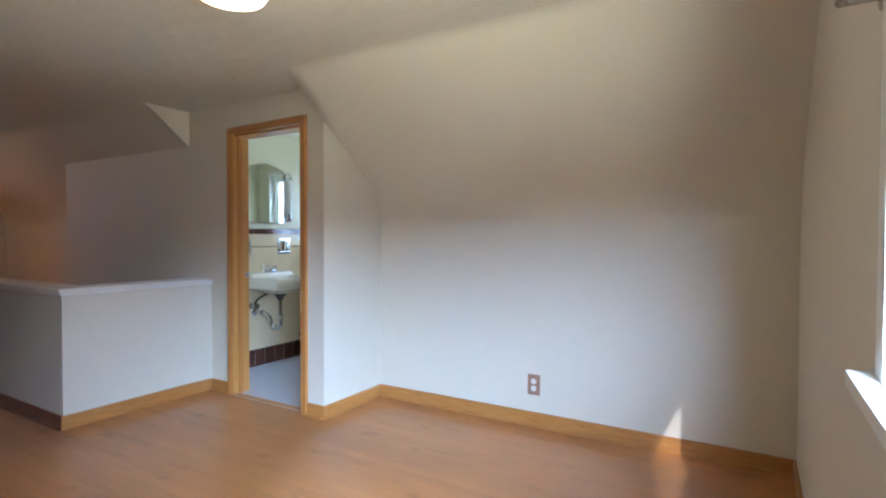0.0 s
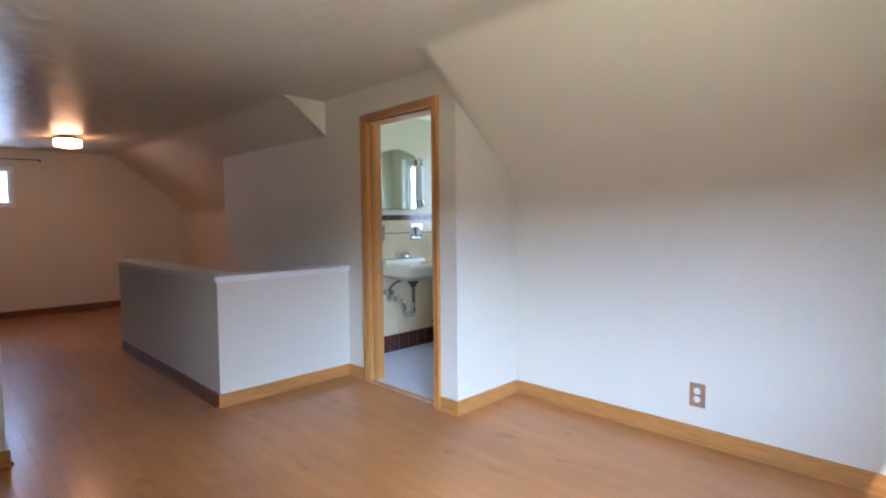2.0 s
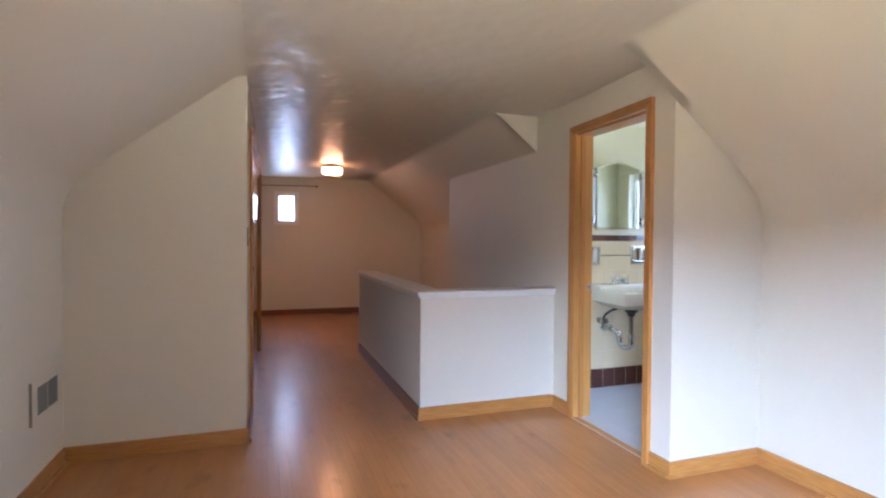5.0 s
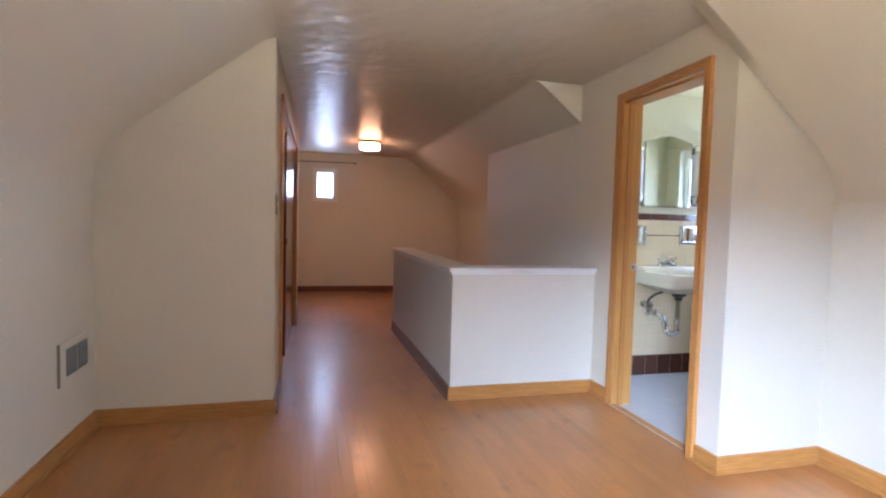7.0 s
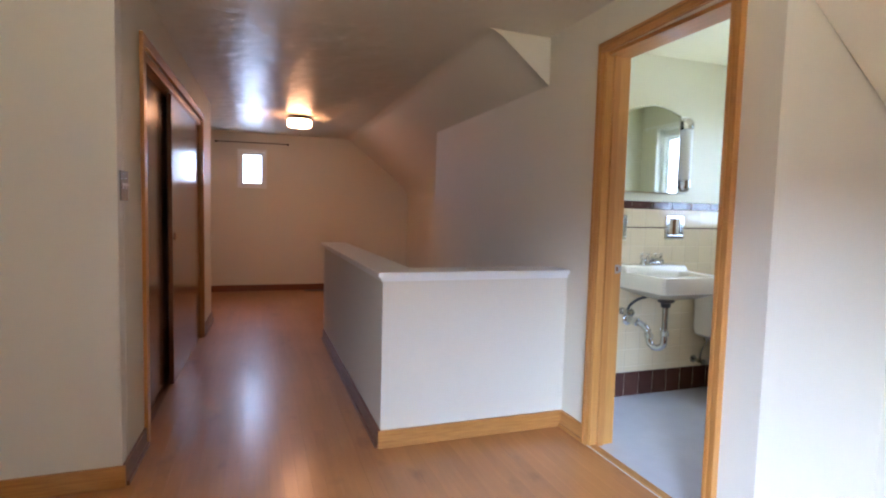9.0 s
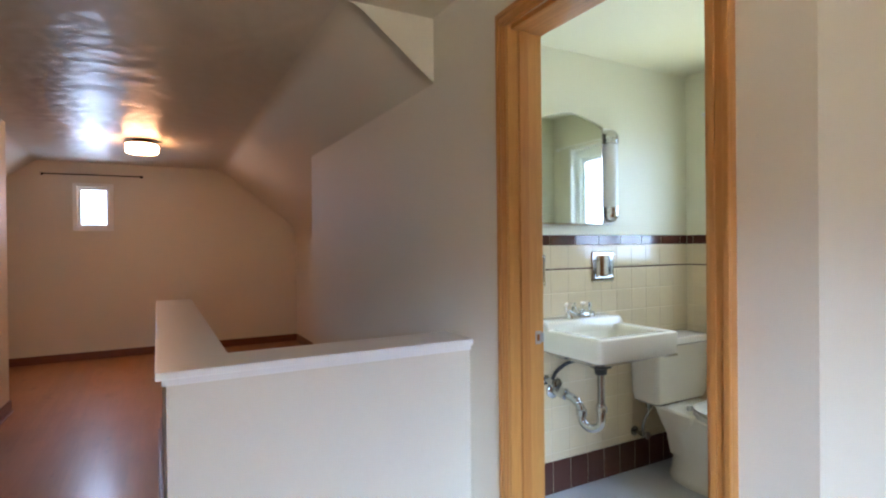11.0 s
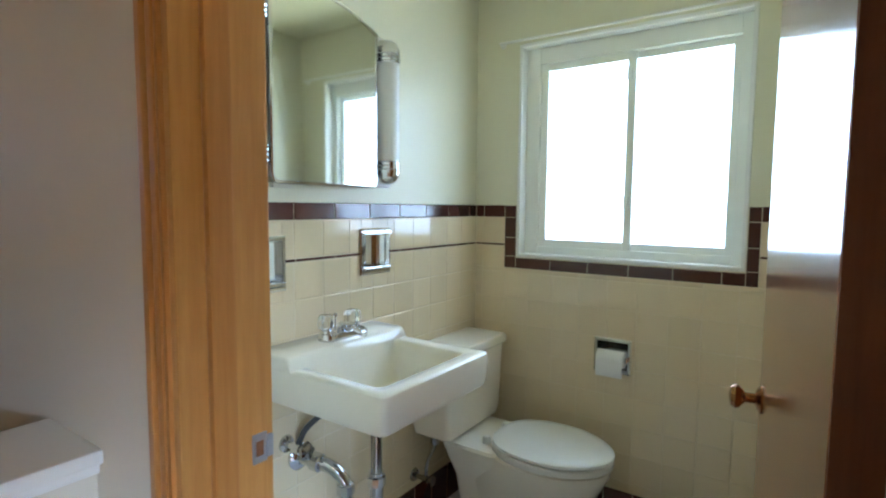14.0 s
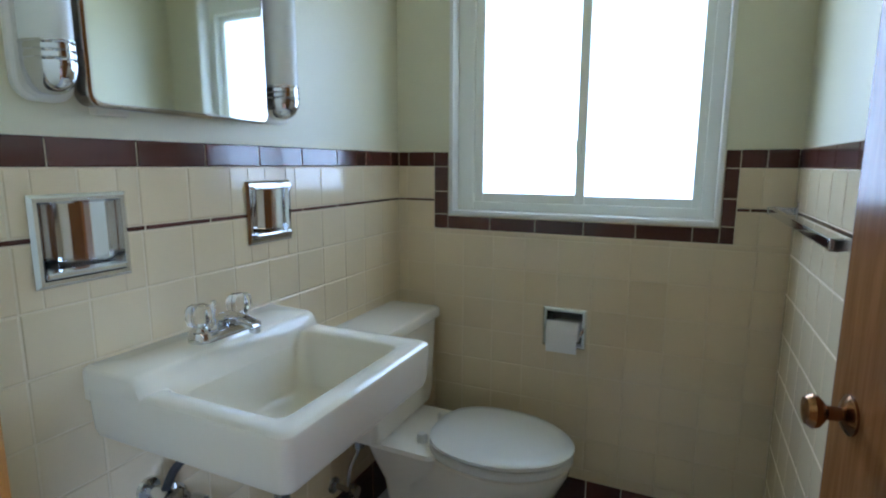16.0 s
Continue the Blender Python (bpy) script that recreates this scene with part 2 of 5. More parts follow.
def ringed(bm, rings, close=True):
    """A skin over rings of equally many points."""
    made = [[bm.verts.new(p) for p in ring] for ring in rings]
    n = len(made[0])
    for a, b in zip(made, made[1:]):
        for i in range(n):
            bm.faces.new((a[i], a[(i + 1) % n], b[(i + 1) % n], b[i]))
    if close:
        bm.faces.new(made[0][::-1])
        bm.faces.new(made[-1])
    bmesh.ops.recalc_face_normals(bm, faces=bm.faces)


def turned(bm, profile, at, direction=(0, 0, 1), n=24):
    """A turned body: (radius, height) pairs along a direction from a place."""
    q = Vector((0, 0, 1)).rotation_difference(Vector(direction).normalized())
    rings = [[Vector(at) + q @ Vector((max(r, 1e-4) * math.cos(2 * math.pi * i / n), max(r, 1e-4) * math.sin(2 * math.pi * i / n), h)) for i in range(n)] for r, h in profile]
    ringed(bm, rings)


def piped(bm, points, r, n=12):
    """A tube through points, smoothed at its bends."""
    pts = [Vector(p) for p in points]
    fine = [pts[0]]
    for i in range(1, len(pts) - 1):
        a, b, c = pts[i - 1], pts[i], pts[i + 1]
        k = min((a - b).length, (c - b).length) * 0.45
        p, q = b + (a - b).normalized() * k, b + (c - b).normalized() * k
        fine += [p.lerp(b, t).lerp(b.lerp(q, t), t) for t in (0, 0.2, 0.4, 0.6, 0.8, 1)]
    fine.append(pts[-1])
    rings = []
    ref = Vector((0.3, 0.2, 0.93))
    for i, p in enumerate(fine):
        d = (fine[min(i + 1, len(fine) - 1)] - fine[max(i - 1, 0)]).normalized()
        u = (ref - d * ref.dot(d)).normalized()
        w = d.cross(u)
        rings.append([p + r * (u * math.cos(2 * math.pi * k / n) + w * math.sin(2 * math.pi * k / n)) for k in range(n)])
        ref = u
    ringed(bm, rings)


def part(name, bm, mat, parent=None, label="", smooth=False):
    mesh = bpy.data.meshes.new(name)
    bm.normal_update()
    if smooth:
        for f in bm.faces:
            f.smooth = True
        for e in bm.edges:
            if len(e.link_faces) == 2 and e.calc_face_angle(0) > radians(38):
                e.smooth = False
    bm.to_mesh(mesh)
    bm.free()
    mesh.materials.append(mat)
    ob = new(name, mesh)
    ob.parent = parent
    if label:
        tagged(ob, label)
    return ob


def boxed(name, mat, parent, x0, x1, y0, y1, z0, z1, bevel=0.003, label=""):
    bm = bmesh.new()
    box(bm, x0, x1, y0, y1, z0, z1, bevel)
    return part(name, bm, mat, parent, label)


def thing(name, at, label, category, group="", kind=""):
    ob = new(name)
    ob.location = at
    ob.empty_display_size = 0.05
    bpy.context.view_layer.update()
    return tagged(ob, label, category, group, kind)


def into(parent, *objects):
    """Put parts that were made at their world places under a thing."""
    inv = Matrix.Translation(-parent.location) if parent.parent is None else Matrix.Identity(4)
    for ob in objects:
        ob.parent = parent
        ob.matrix_parent_inverse = inv
    return objects[0]


def structure(name, bm, mat, label):
    return tagged(part(name, bm, mat), label, "", "", "structure")


# ---- plan ----
EAST, WEST = 2.565, -6.40            # end walls of the attic
KNEE, LEFT = 0.60, -2.963            # knee walls
CEILING, CREASE, CREASE_LEFT = 2.155, -0.30, -2.09
FALL = 0.783                         # slope of the roof
ROUND = 0.05                         # the same at the flat ceiling
SOFT = 0.16                          # reach of the curve where a slope meets a knee wall
KNEE_TOP = CEILING - FALL * (KNEE - CREASE)
LEFT_TOP = CEILING - FALL * (CREASE_LEFT - LEFT)
DORMER = -1.475                      # the dormer's far cheek; its near one is at x = 0
CLOSET, CORRIDOR = -1.165, -2.045    # closet front and corridor side
STAIR_END = -3.465
BATH_L, BATH_R, BATH_IN, BATH_N = -1.496, -0.272, 0.16, 1.682
DOOR_L, DOOR_R, DOOR_H = -0.950, -0.182, 1.93
FRONT_L = 0.045                      # the front wall lies this much further back beyond the doorway
HW_X, HW_Y, HW_TOP = -1.21, -0.965, 0.858   # half wall: front face, corridor face, top of cap
HW_T = 0.16
CLOSET_END = -4.50

# floor of the attic, with the stairwell left open
bm = bmesh.new()
for x0, x1, y0, y1 in ((WEST - 0.1, STAIR_END, LEFT - 0.1, KNEE + 0.1), (STAIR_END, EAST + 0.1, LEFT - 0.1, HW_Y + HW_T), (HW_X - HW_T, EAST + 0.1, HW_Y + HW_T, 0.03), (0.0, EAST + 0.1, 0.03, KNEE + 0.1)):
    box(bm, x0, x1, y0, y1, -0.2, -0.014)
floor = structure("floor", bm, SUBFLOOR, "varnished reddish oak strip floor with a glossy worn finish")
bm = bmesh.new()
box(bm, BATH_L - 0.1, 0.0, 0.03, BATH_N + 0.15, -0.2, 0.002)
structure("floor_bath", bm, LINO, "pale grey sheet vinyl bathroom floor")

# ceilings: plaster run in soft curves from the flat to the slopes and down to the knee walls
def eased(a, corner, b, n=7):
    """A curve from a to b that turns at a corner."""
    a, corner, b = Vector(a), Vector(corner), Vector(b)
    return [a.lerp(corner, i / n).lerp(corner.lerp(b, i / n), i / n) for i in range(n + 1)]


def slope_profile(crease, knee, knee_top, side):
    k, m = ROUND, SOFT
    top = eased((crease - side * k, CEILING), (crease, CEILING), (crease + side * k, CEILING - FALL * k))
    foot = eased((knee - side * m, knee_top + FALL * m), (knee, knee_top), (knee, knee_top - m))
    return top + foot


def shell(b, profile, x0, x1, up):
    """A strip of plaster below a thick back, from x0 to x1."""
    rings = []
    for x in (x0, x1):
        rings.append([b.verts.new((x, p.x, p.y)) for p in profile] + [b.verts.new((x, p.x + q[0], p.y + q[1])) for p, q in zip(reversed(profile), reversed(up))])
    n = len(rings[0])
    h = n // 2
    for i in range(n):
        f = b.faces.new((rings[0][i], rings[0][(i + 1) % n], rings[1][(i + 1) % n], rings[1][i]))
        f.smooth = i < h - 1
    for r in rings:
        for i in range(h - 1):
            b.faces.new((r[i], r[i + 1], r[n - 2 - i], r[n - 1 - i]))
    bmesh.ops.recalc_face_normals(b, faces=b.faces)
    for e in b.edges:
        if len(e.link_faces) == 2 and e.calc_face_angle(0) > radians(38):
            e.smooth = False


T = 0.09
RIGHT = slope_profile(CREASE, KNEE, KNEE_TOP, 1)
SOUTH = slope_profile(CREASE_LEFT, LEFT, LEFT_TOP, -1)
bm = bmesh.new()
for profile, side, spans in ((RIGHT, 1, ((0.004, EAST + 0.1), (WEST - 0.1, DORMER - 0.004))), (SOUTH, -1, ((WEST - 0.1, EAST + 0.1),))):
    back = [(0.0, T) if i < 8 else (side * 0.06, T * (1 - (i - 8) / 7.0)) for i in range(len(profile))]
    for a, b in spans:
        shell(bm, profile, a, b, back)
structure("ceiling_slopes", bm, WALL, "cream plaster slopes of the attic roof")
bm = bmesh.new()
prism(bm, [(CREASE_LEFT + ROUND, CEILING), (CREASE - ROUND, CEILING), (CREASE - ROUND, CEILING + T), (CREASE_LEFT + ROUND, CEILING + T)], "x", WEST - 0.1, EAST + 0.1)
prism(bm, [(CREASE - ROUND, CEILING), (0.16, CEILING), (0.16, CEILING + T), (CREASE - ROUND, CEILING + T)], "x", DORMER - 0.004, 0.004)
structure("ceiling", bm, CEIL, "cream semi-gloss attic ceiling with sloping sides")
bm = bmesh.new()
box(bm, BATH_L - 0.1, 0.0, 0.16, BATH_N + 0.16, CEILING, CEILING + T)
structure("ceiling_bath", bm, BATHWALL, "pale cream flat bathroom ceiling")
for name, a, b in (("wall_dormer_far", DORMER - 0.06, DORMER), ("wall_dormer_near", 0.0, 0.06)):
    bm = bmesh.new()
    edge = [(p.x, p.y) for p in RIGHT if p.x < 0.0]
    prism(bm, [(0.06, CEILING + 0.005), (CREASE - ROUND, CEILING + 0.005)] + edge[1:] + [(0.06, CEILING - FALL * (0.06 - CREASE))], "x", a, b)
    structure(name, bm, WALL, "small cream triangular dormer cheek")

# walls of the attic
bm = bmesh.new()
low = CEILING - FALL * (0 - CREASE)
box(bm, DORMER, DOOR_L, FRONT_L, BATH_IN, -0.02, CEILING)
box(bm, DOOR_R, 0, 0, BATH_IN, -0.02, CEILING)
prism(bm, [(DOOR_L, FRONT_L), (DOOR_R, 0), (DOOR_R, BATH_IN), (DOOR_L, BATH_IN)], "z", DOOR_H, CEILING)
box(bm, STAIR_END, DORMER, FRONT_L, BATH_IN, -2.6, low + 0.02)
structure("wall_bath_front", bm, WALL, "cream painted plaster wall with the bathroom doorway")
bm = bmesh.new()
box(bm, -0.10, 0, BATH_IN, KNEE + 0.1, -0.02, CEILING)
structure("wall_jog", bm, WALL, "short cream painted return wall beside the doorway")
bm = bmesh.new()
box(bm, 0, EAST, KNEE, KNEE + 0.1, -0.02, KNEE_TOP - SOFT)
structure("wall_knee_east", bm, WALL, "cream painted knee wall under the sloping ceiling")
bm = bmesh.new()
box(bm, WEST, STAIR_END, KNEE, KNEE + 0.1, -0.02, KNEE_TOP - SOFT)
box(bm, STAIR_END, STAIR_END + 0.1, BATH_IN, KNEE + 0.1, -0.02, CEILING)
structure("wall_knee_west", bm, WALL, "cream painted knee wall of the far end")
bm = bmesh.new()
box(bm, WEST, EAST, LEFT - 0.1, LEFT, -0.02, LEFT_TOP - SOFT)
structure("wall_knee_south", bm, WALL, "cream painted knee wall with a vent grille")


def end_wall(name, x0, x1, opening, label, mat=WALL):
    y0, y1, z0, z1 = opening
    b = bmesh.new()
    box(b, x0, x1, LEFT - 0.1, y0, -0.2, 2.4)
    box(b, x0, x1, y1, KNEE + 0.1, -0.2, 2.4)
    box(b, x0, x1, y0, y1, -0.2, z0)
    box(b, x0, x1, y0, y1, z1, 2.4)
    return structure(name, b, mat, label)


EW = (-2.46, -1.445, 0.955, 1.63)     # east window opening
WW = (-1.735, -1.443, 1.450, 1.885)     # west window opening
end_wall("wall_east", EAST, EAST + 0.08, EW, "cream painted gable wall with a bright window")
end_wall("wall_west", WEST - 0.16, WEST, WW, "cream painted gable wall with a small window")

# closet block beside the corridor
CD0, CD1, CDH = -1.61, -3.76, 1.88
bm = bmesh.new()
box(bm, CLOSET - 0.09, CLOSET, LEFT, CORRIDOR, -0.02, CEILING)
structure("wall_closet_front", bm, WALL, "cream painted end wall of the closet")
bm = bmesh.new()
box(bm, CD0, CLOSET - 0.09, CORRIDOR - 0.09, CORRIDOR, -0.02, CEILING)
box(bm, CLOSET_END, CD1, CORRIDOR - 0.09, CORRIDOR, -0.02, CEILING)
box(bm, CD1, CD0, CORRIDOR - 0.09, CORRIDOR, CDH, CEILING)
box(bm, CLOSET_END, CLOSET_END + 0.09, LEFT, CORRIDOR - 0.09, -0.02, CEILING)
structure("wall_corridor", bm, WALL, "cream painted corridor wall with the closet opening")

# half wall round the stairwell
bm = bmesh.new()
box(bm, HW_X - HW_T, HW_X, HW_Y, FRONT_L, -0.02, HW_TOP - 0.024)
box(bm, STAIR_END - 0.05, HW_X - HW_T, HW_Y, HW_Y + HW_T, -0.02, HW_TOP - 0.024)
structure("wall_stair_rail", bm, WALL, "cream painted half wall round the stairwell")
bm = bmesh.new()
box(bm, HW_X - HW_T - 0.025, HW_X + 0.028, HW_Y - 0.028, FRONT_L, HW_TOP - 0.024, HW_TOP, 0.006)
box(bm, STAIR_END - 0.06, HW_X - HW_T - 0.02, HW_Y - 0.028, HW_Y + HW_T + 0.025, HW_TOP - 0.024, HW_TOP - 0.001, 0.006)
structure("trim_half_wall_cap", bm, TRIMWHITE, "white painted wooden cap on the half wall")
bm = bmesh.new()
box(bm, HW_X, HW_X + 0.012, HW_Y - 0.012, FRONT_L, HW_TOP - 0.044, HW_TOP - 0.024, 0.004)
box(bm, STAIR_END - 0.05, HW_X, HW_Y - 0.012, HW_Y, HW_TOP - 0.044, HW_TOP - 0.024, 0.004)
structure("trim_half_wall_moulding", bm, TRIMWHITE, "thin white moulding below the half wall cap")

# walls of the stairwell below, and its steps
bm = bmesh.new()
box(bm, STAIR_END, HW_X - HW_T, HW_Y + 0.02, HW_Y + HW_T, -2.6, -0.2)
box(bm, HW_X - HW_T, HW_X - 0.02, HW_Y + 0.02, 0.0, -2.6, -0.2)
structure("wall_stairwell", bm, WALL, "painted walls of the stairwell")
bm = bmesh.new()
for i in range(8):
    x = STAIR_END + 0.24 * i
    box(bm, x, x + 0.27, HW_Y + HW_T, 0.0, -0.19 * (i + 1) - 0.03, -0.19 * (i + 1), 0.006)
    box(bm, x, x + 0.02, HW_Y + HW_T, 0.0, -0.19 * (i + 1), -0.19 * i - 0.03)
structure("stairs", bm, OAKY, "oak stairs going down inside the half wall")

# bathroom walls (paint above the tiles), pierced for the recessed fittings
SOAP = (0.481, 0.643, 1.003, 1.157)
TUMBLER = (0.938, 1.090, 1.013, 1.166)
PAPER_BOX = (-0.946, -0.806, 0.616, 0.748)


def inset(rect, g):
    return rect[0] + g, rect[1] - g, rect[2] + g, rect[3] - g


HOLES = {("x", 1): [inset(SOAP, 0.011), inset(TUMBLER, 0.011)], ("y", -1): [inset(PAPER_BOX, 0.011)]}


def around(u0, u1, z0, z1, holes):
    """A rectangle cut into the pieces that leave holes free."""
    out, u = [], u0
    for h0, h1, k0, k1 in holes:
        out += [(u, h0, z0, z1), (h0, h1, z0, k0), (h0, h1, k1, z1)]
        u = h1
    return out + [(u, u1, z0, z1)]


bm = bmesh.new()
for a, b, c, d in around(BATH_IN, BATH_N + 0.15, -0.02, CEILING, HOLES[("x", 1)]):
    box(bm, BATH_L - 0.12, BATH_L, a, b, c, d)
wall_bath_west = structure("wall_bath_west", bm, BATHWALL, "pale green cream wall over a cream tile wainscot")
bm = bmesh.new()
box(bm, BATH_R, BATH_R + 0.16, 0.60, BATH_N + 0.15, -0.02, CEILING)
box(bm, -0.232, BATH_R + 0.16, BATH_IN + 0.014, 0.60, -0.02, CEILING)
wall_bath_east = structure("wall_bath_east", bm, BATHWALL, "pale cream wall over a cream tile wainscot")
BW = (-1.292, -0.455, 1.036, 1.902)  # bathroom window opening
bm = bmesh.new()
box(bm, BATH_L, BW[0], BATH_N, BATH_N + 0.15, -0.02, CEILING)
box(bm, BW[1], BATH_R, BATH_N, BATH_N + 0.15, -0.02, CEILING)
for a, b, c, d in around(BW[0], BW[1], -0.02, BW[2], HOLES[("y", -1)]):
    box(bm, a, b, BATH_N, BATH_N + 0.15, c, d)
box(bm, BW[0], BW[1], BATH_N, BATH_N + 0.15, BW[3], CEILING)
wall_bath_north = structure("wall_bath_north", bm, BATHWALL, "pale cream window wall over a cream tile wainscot")
bm = bmesh.new()
box(bm, DOOR_L, BATH_L, BATH_IN, BATH_IN + 0.004, 0.0, CEILING)
box(bm, DOOR_L, DOOR_R, BATH_IN, BATH_IN + 0.004, DOOR_H + 0.06, CEILING)
structure("wall_bath_inside", bm, BATHWALL, "pale cream inner face of the bathroom front wall")

# the ground outside
bm = bmesh.new()
box(bm, -60, 60, -60, 60, -3.4, -3.3)
structure("ground", bm, GROUND, "green lawn outside below the windows")


# ---- baseboards ----
def baseboard(name, x0, x1, y0, y1, mat):
    b = bmesh.new()
    box(b, x0, x1, y0, y1, 0.0, 0.088, 0.004)
    if x1 - x0 > y1 - y0:
        s = 0.012 if name.endswith("south") else -0.012
        box(b, x0, x1, min(y0, y0 + s) if s < 0 else y1, y0 if s < 0 else y1 + s, 0.0, 0.018, 0.003)
    return structure(name, b, mat, "golden oak baseboard along the wall" if mat in (OAKX, OAKY) else "red-brown baseboard along the wall")


B = 0.014
baseboard("baseboard_knee_east_north", B, EAST - B, KNEE - B, KNEE, OAKX)
baseboard("baseboard_jog", 0, B, -B, KNEE, OAKY)
baseboard("baseboard_door_right", DOOR_R + 0.040, 0, -B, 0, OAKX)
baseboard("baseboard_door_left", HW_X + B, DOOR_L - 0.035, FRONT_L - B, FRONT_L, OAKX)
baseboard("baseboard_half_wall_front", HW_X, HW_X + B, HW_Y - B, FRONT_L, OAKY)
baseboard("baseboard_half_wall_side", STAIR_END, HW_X, HW_Y - B, HW_Y, DARKTRIM)
baseboard("baseboard_closet_front", CLOSET, CLOSET + B, LEFT, CORRIDOR + B, OAKY)
baseboard("baseboard_corridor_near_south", CD0 + 0.06, CLOSET, CORRIDOR, CORRIDOR + B, DARKTRIM)
baseboard("baseboard_corridor_far_south", CLOSET_END, CD1 - 0.06, CORRIDOR, CORRIDOR + B, DARKTRIM)
baseboard("baseboard_knee_south", CLOSET + B, EAST - B, LEFT, LEFT + B, OAKX)
baseboard("baseboard_west", WEST, WEST + B, LEFT, KNEE, DARKTRIMY)
baseboard("baseboard_knee_west_north", WEST + B, STAIR_END, KNEE - B, KNEE, DARKTRIM)
baseboard("baseboard_east", EAST - B, EAST, LEFT, KNEE, OAKY)


# ---- bathroom doorway and door ----
def bath_doorway():
    ob = thing("door_1", (DOOR_L, 0, 0), "golden oak door frame of the bathroom, door open", "door frame", kind="structure")
    c = 0.040
    def add(name, *a, mat=OAK, label=""):
        return into(ob, boxed(name, mat, None, *a, label=label))
    for x0, x1, y in ((DOOR_L - 0.035, DOOR_L + 0.004, FRONT_L), (DOOR_R - 0.012, DOOR_R + c, 0.0)):
        add("casing", x0, x1, y - 0.018, y, 0.0, DOOR_H - 0.004)
        add("casing_edge", x0 if y else x1 - 0.014, x0 + 0.014 if y else x1, y - 0.026, y - 0.018, 0.0, DOOR_H + c)
        add("casing_bead", x1 - 0.020 if y else x0 + 0.006, x1 - 0.006 if y else x0 + 0.020, y - 0.022, y - 0.018, 0.0, DOOR_H - 0.004)
    for name, z0, z1, d0, d1 in (("head_casing", DOOR_H - 0.004, DOOR_H + c, 0.018, 0.0), ("head_casing_edge", DOOR_H + c - 0.014, DOOR_H + c, 0.026, 0.018), ("head_casing_bead", DOOR_H + 0.004, DOOR_H + 0.018, 0.022, 0.018)):
        b = bmesh.new()
        prism(b, [(DOOR_L - 0.034, FRONT_L - d0), (DOOR_R + c - 0.001, -d0), (DOOR_R + c - 0.001, -d1), (DOOR_L - 0.034, FRONT_L - d1)], "z", z0, z1)
        into(ob, part(name, b, OAKX))
    add("jamb", DOOR_L, DOOR_L + 0.018, FRONT_L - 0.012, BATH_IN + 0.012, 0.0, DOOR_H, mat=OAKLIT)
    add("jamb", DOOR_R - 0.018, DOOR_R, -0.012, BATH_IN + 0.012, 0.0, DOOR_H)
    add("head_jamb", DOOR_L + 0.018, DOOR_R - 0.018, FRONT_L, BATH_IN + 0.012, DOOR_H - 0.018, DOOR_H, mat=OAKX)
    add("door_stop", DOOR_L + 0.018, DOOR_L + 0.030, 0.072, 0.108, 0.0, DOOR_H - 0.018)
    add("door_stop", DOOR_R - 0.036, DOOR_R - 0.018, 0.072, 0.108, 0.0, DOOR_H - 0.018)
    add("threshold", DOOR_L + 0.018, DOOR_R - 0.018, FRONT_L - 0.01, 0.075, 0.0, 0.008, mat=OAKX)
    b = bmesh.new()
    box(b, DOOR_L + 0.018, DOOR_L + 0.0205, 0.136, 0.160, 0.868, 0.912, 0.001)
    box(b, DOOR_L + 0.018, DOOR_L + 0.024, 0.158, 0.168, 0.874, 0.906, 0.001)
    plate = into(ob, part("strike_plate", b, NICKEL, None, "chrome strike plate"))
    hole = boxed("latch_hole", SUBFLOOR, None, DOOR_L + 0.0200, DOOR_L + 0.0212, 0.141, 0.153, 0.879, 0.901, 0, "dark latch hole")
    hole.parent, hole.matrix_parent_inverse = plate, Matrix.Identity(4)
    return ob


bath_doorway()


def bath_door():
    """The slab, built from its hinge line along +y, then swung a little past square."""
    ob = thing("bathroom_door", (-0.238, BATH_IN + 0.018, 0.006), "golden brown veneered flush door standing open", "door")
    w = 0.655
    boxed("slab", BATHDOOR, ob, -0.036, 0.0, 0.0, w, 0.0, DOOR_H - 0.03, 0.002)
    # thin strips that put the shade of the slab's edges into colour
    for y in (-0.0015, w - 0.0005):
        boxed("edge_band", EDGESHADE, ob, -0.0355, -0.0005, y, y + 0.002, 0.001, DOOR_H - 0.031, 0.0005, "brown door edge, darkened for shade")
    for z in (0.22, 1.165, 1.54):
        b = bmesh.new()
        turned(b, [(0.006, 0), (0.006, 0.09), (0.004, 0.095)], (0.004, -0.004, z), n=10)
        part("hinge", b, DULL, ob, "dull metal hinge")
    for side, x in ((-1, -0.036), (1, 0.0)):
        b = bmesh.new()
        turned(b, [(0.025, 0), (0.025, 0.003), (0.017, 0.008), (0.009, 0.011), (0.009, 0.026), (0.014, 0.030), (0.0205, 0.036), (0.0215, 0.042), (0.017, 0.049), (0.002, 0.052)] if side < 0 else
               [(0.027, 0), (0.027, 0.004), (0.012, 0.008), (0.002, 0.009)], (x, w - 0.06, 0.898), (side, 0, 0), 24)
        part("knob", b, BRASS, ob, "worn bronze door knob", True)
    b = bmesh.new()
    box(b, -0.030, -0.006, w + 0.0005, w + 0.0025, 0.868, 0.928, 0.0005)
    part("latch_plate", b, DULL, ob)
    ob.rotation_euler = (0, 0, radians(6.8))
    return ob


bath_door()


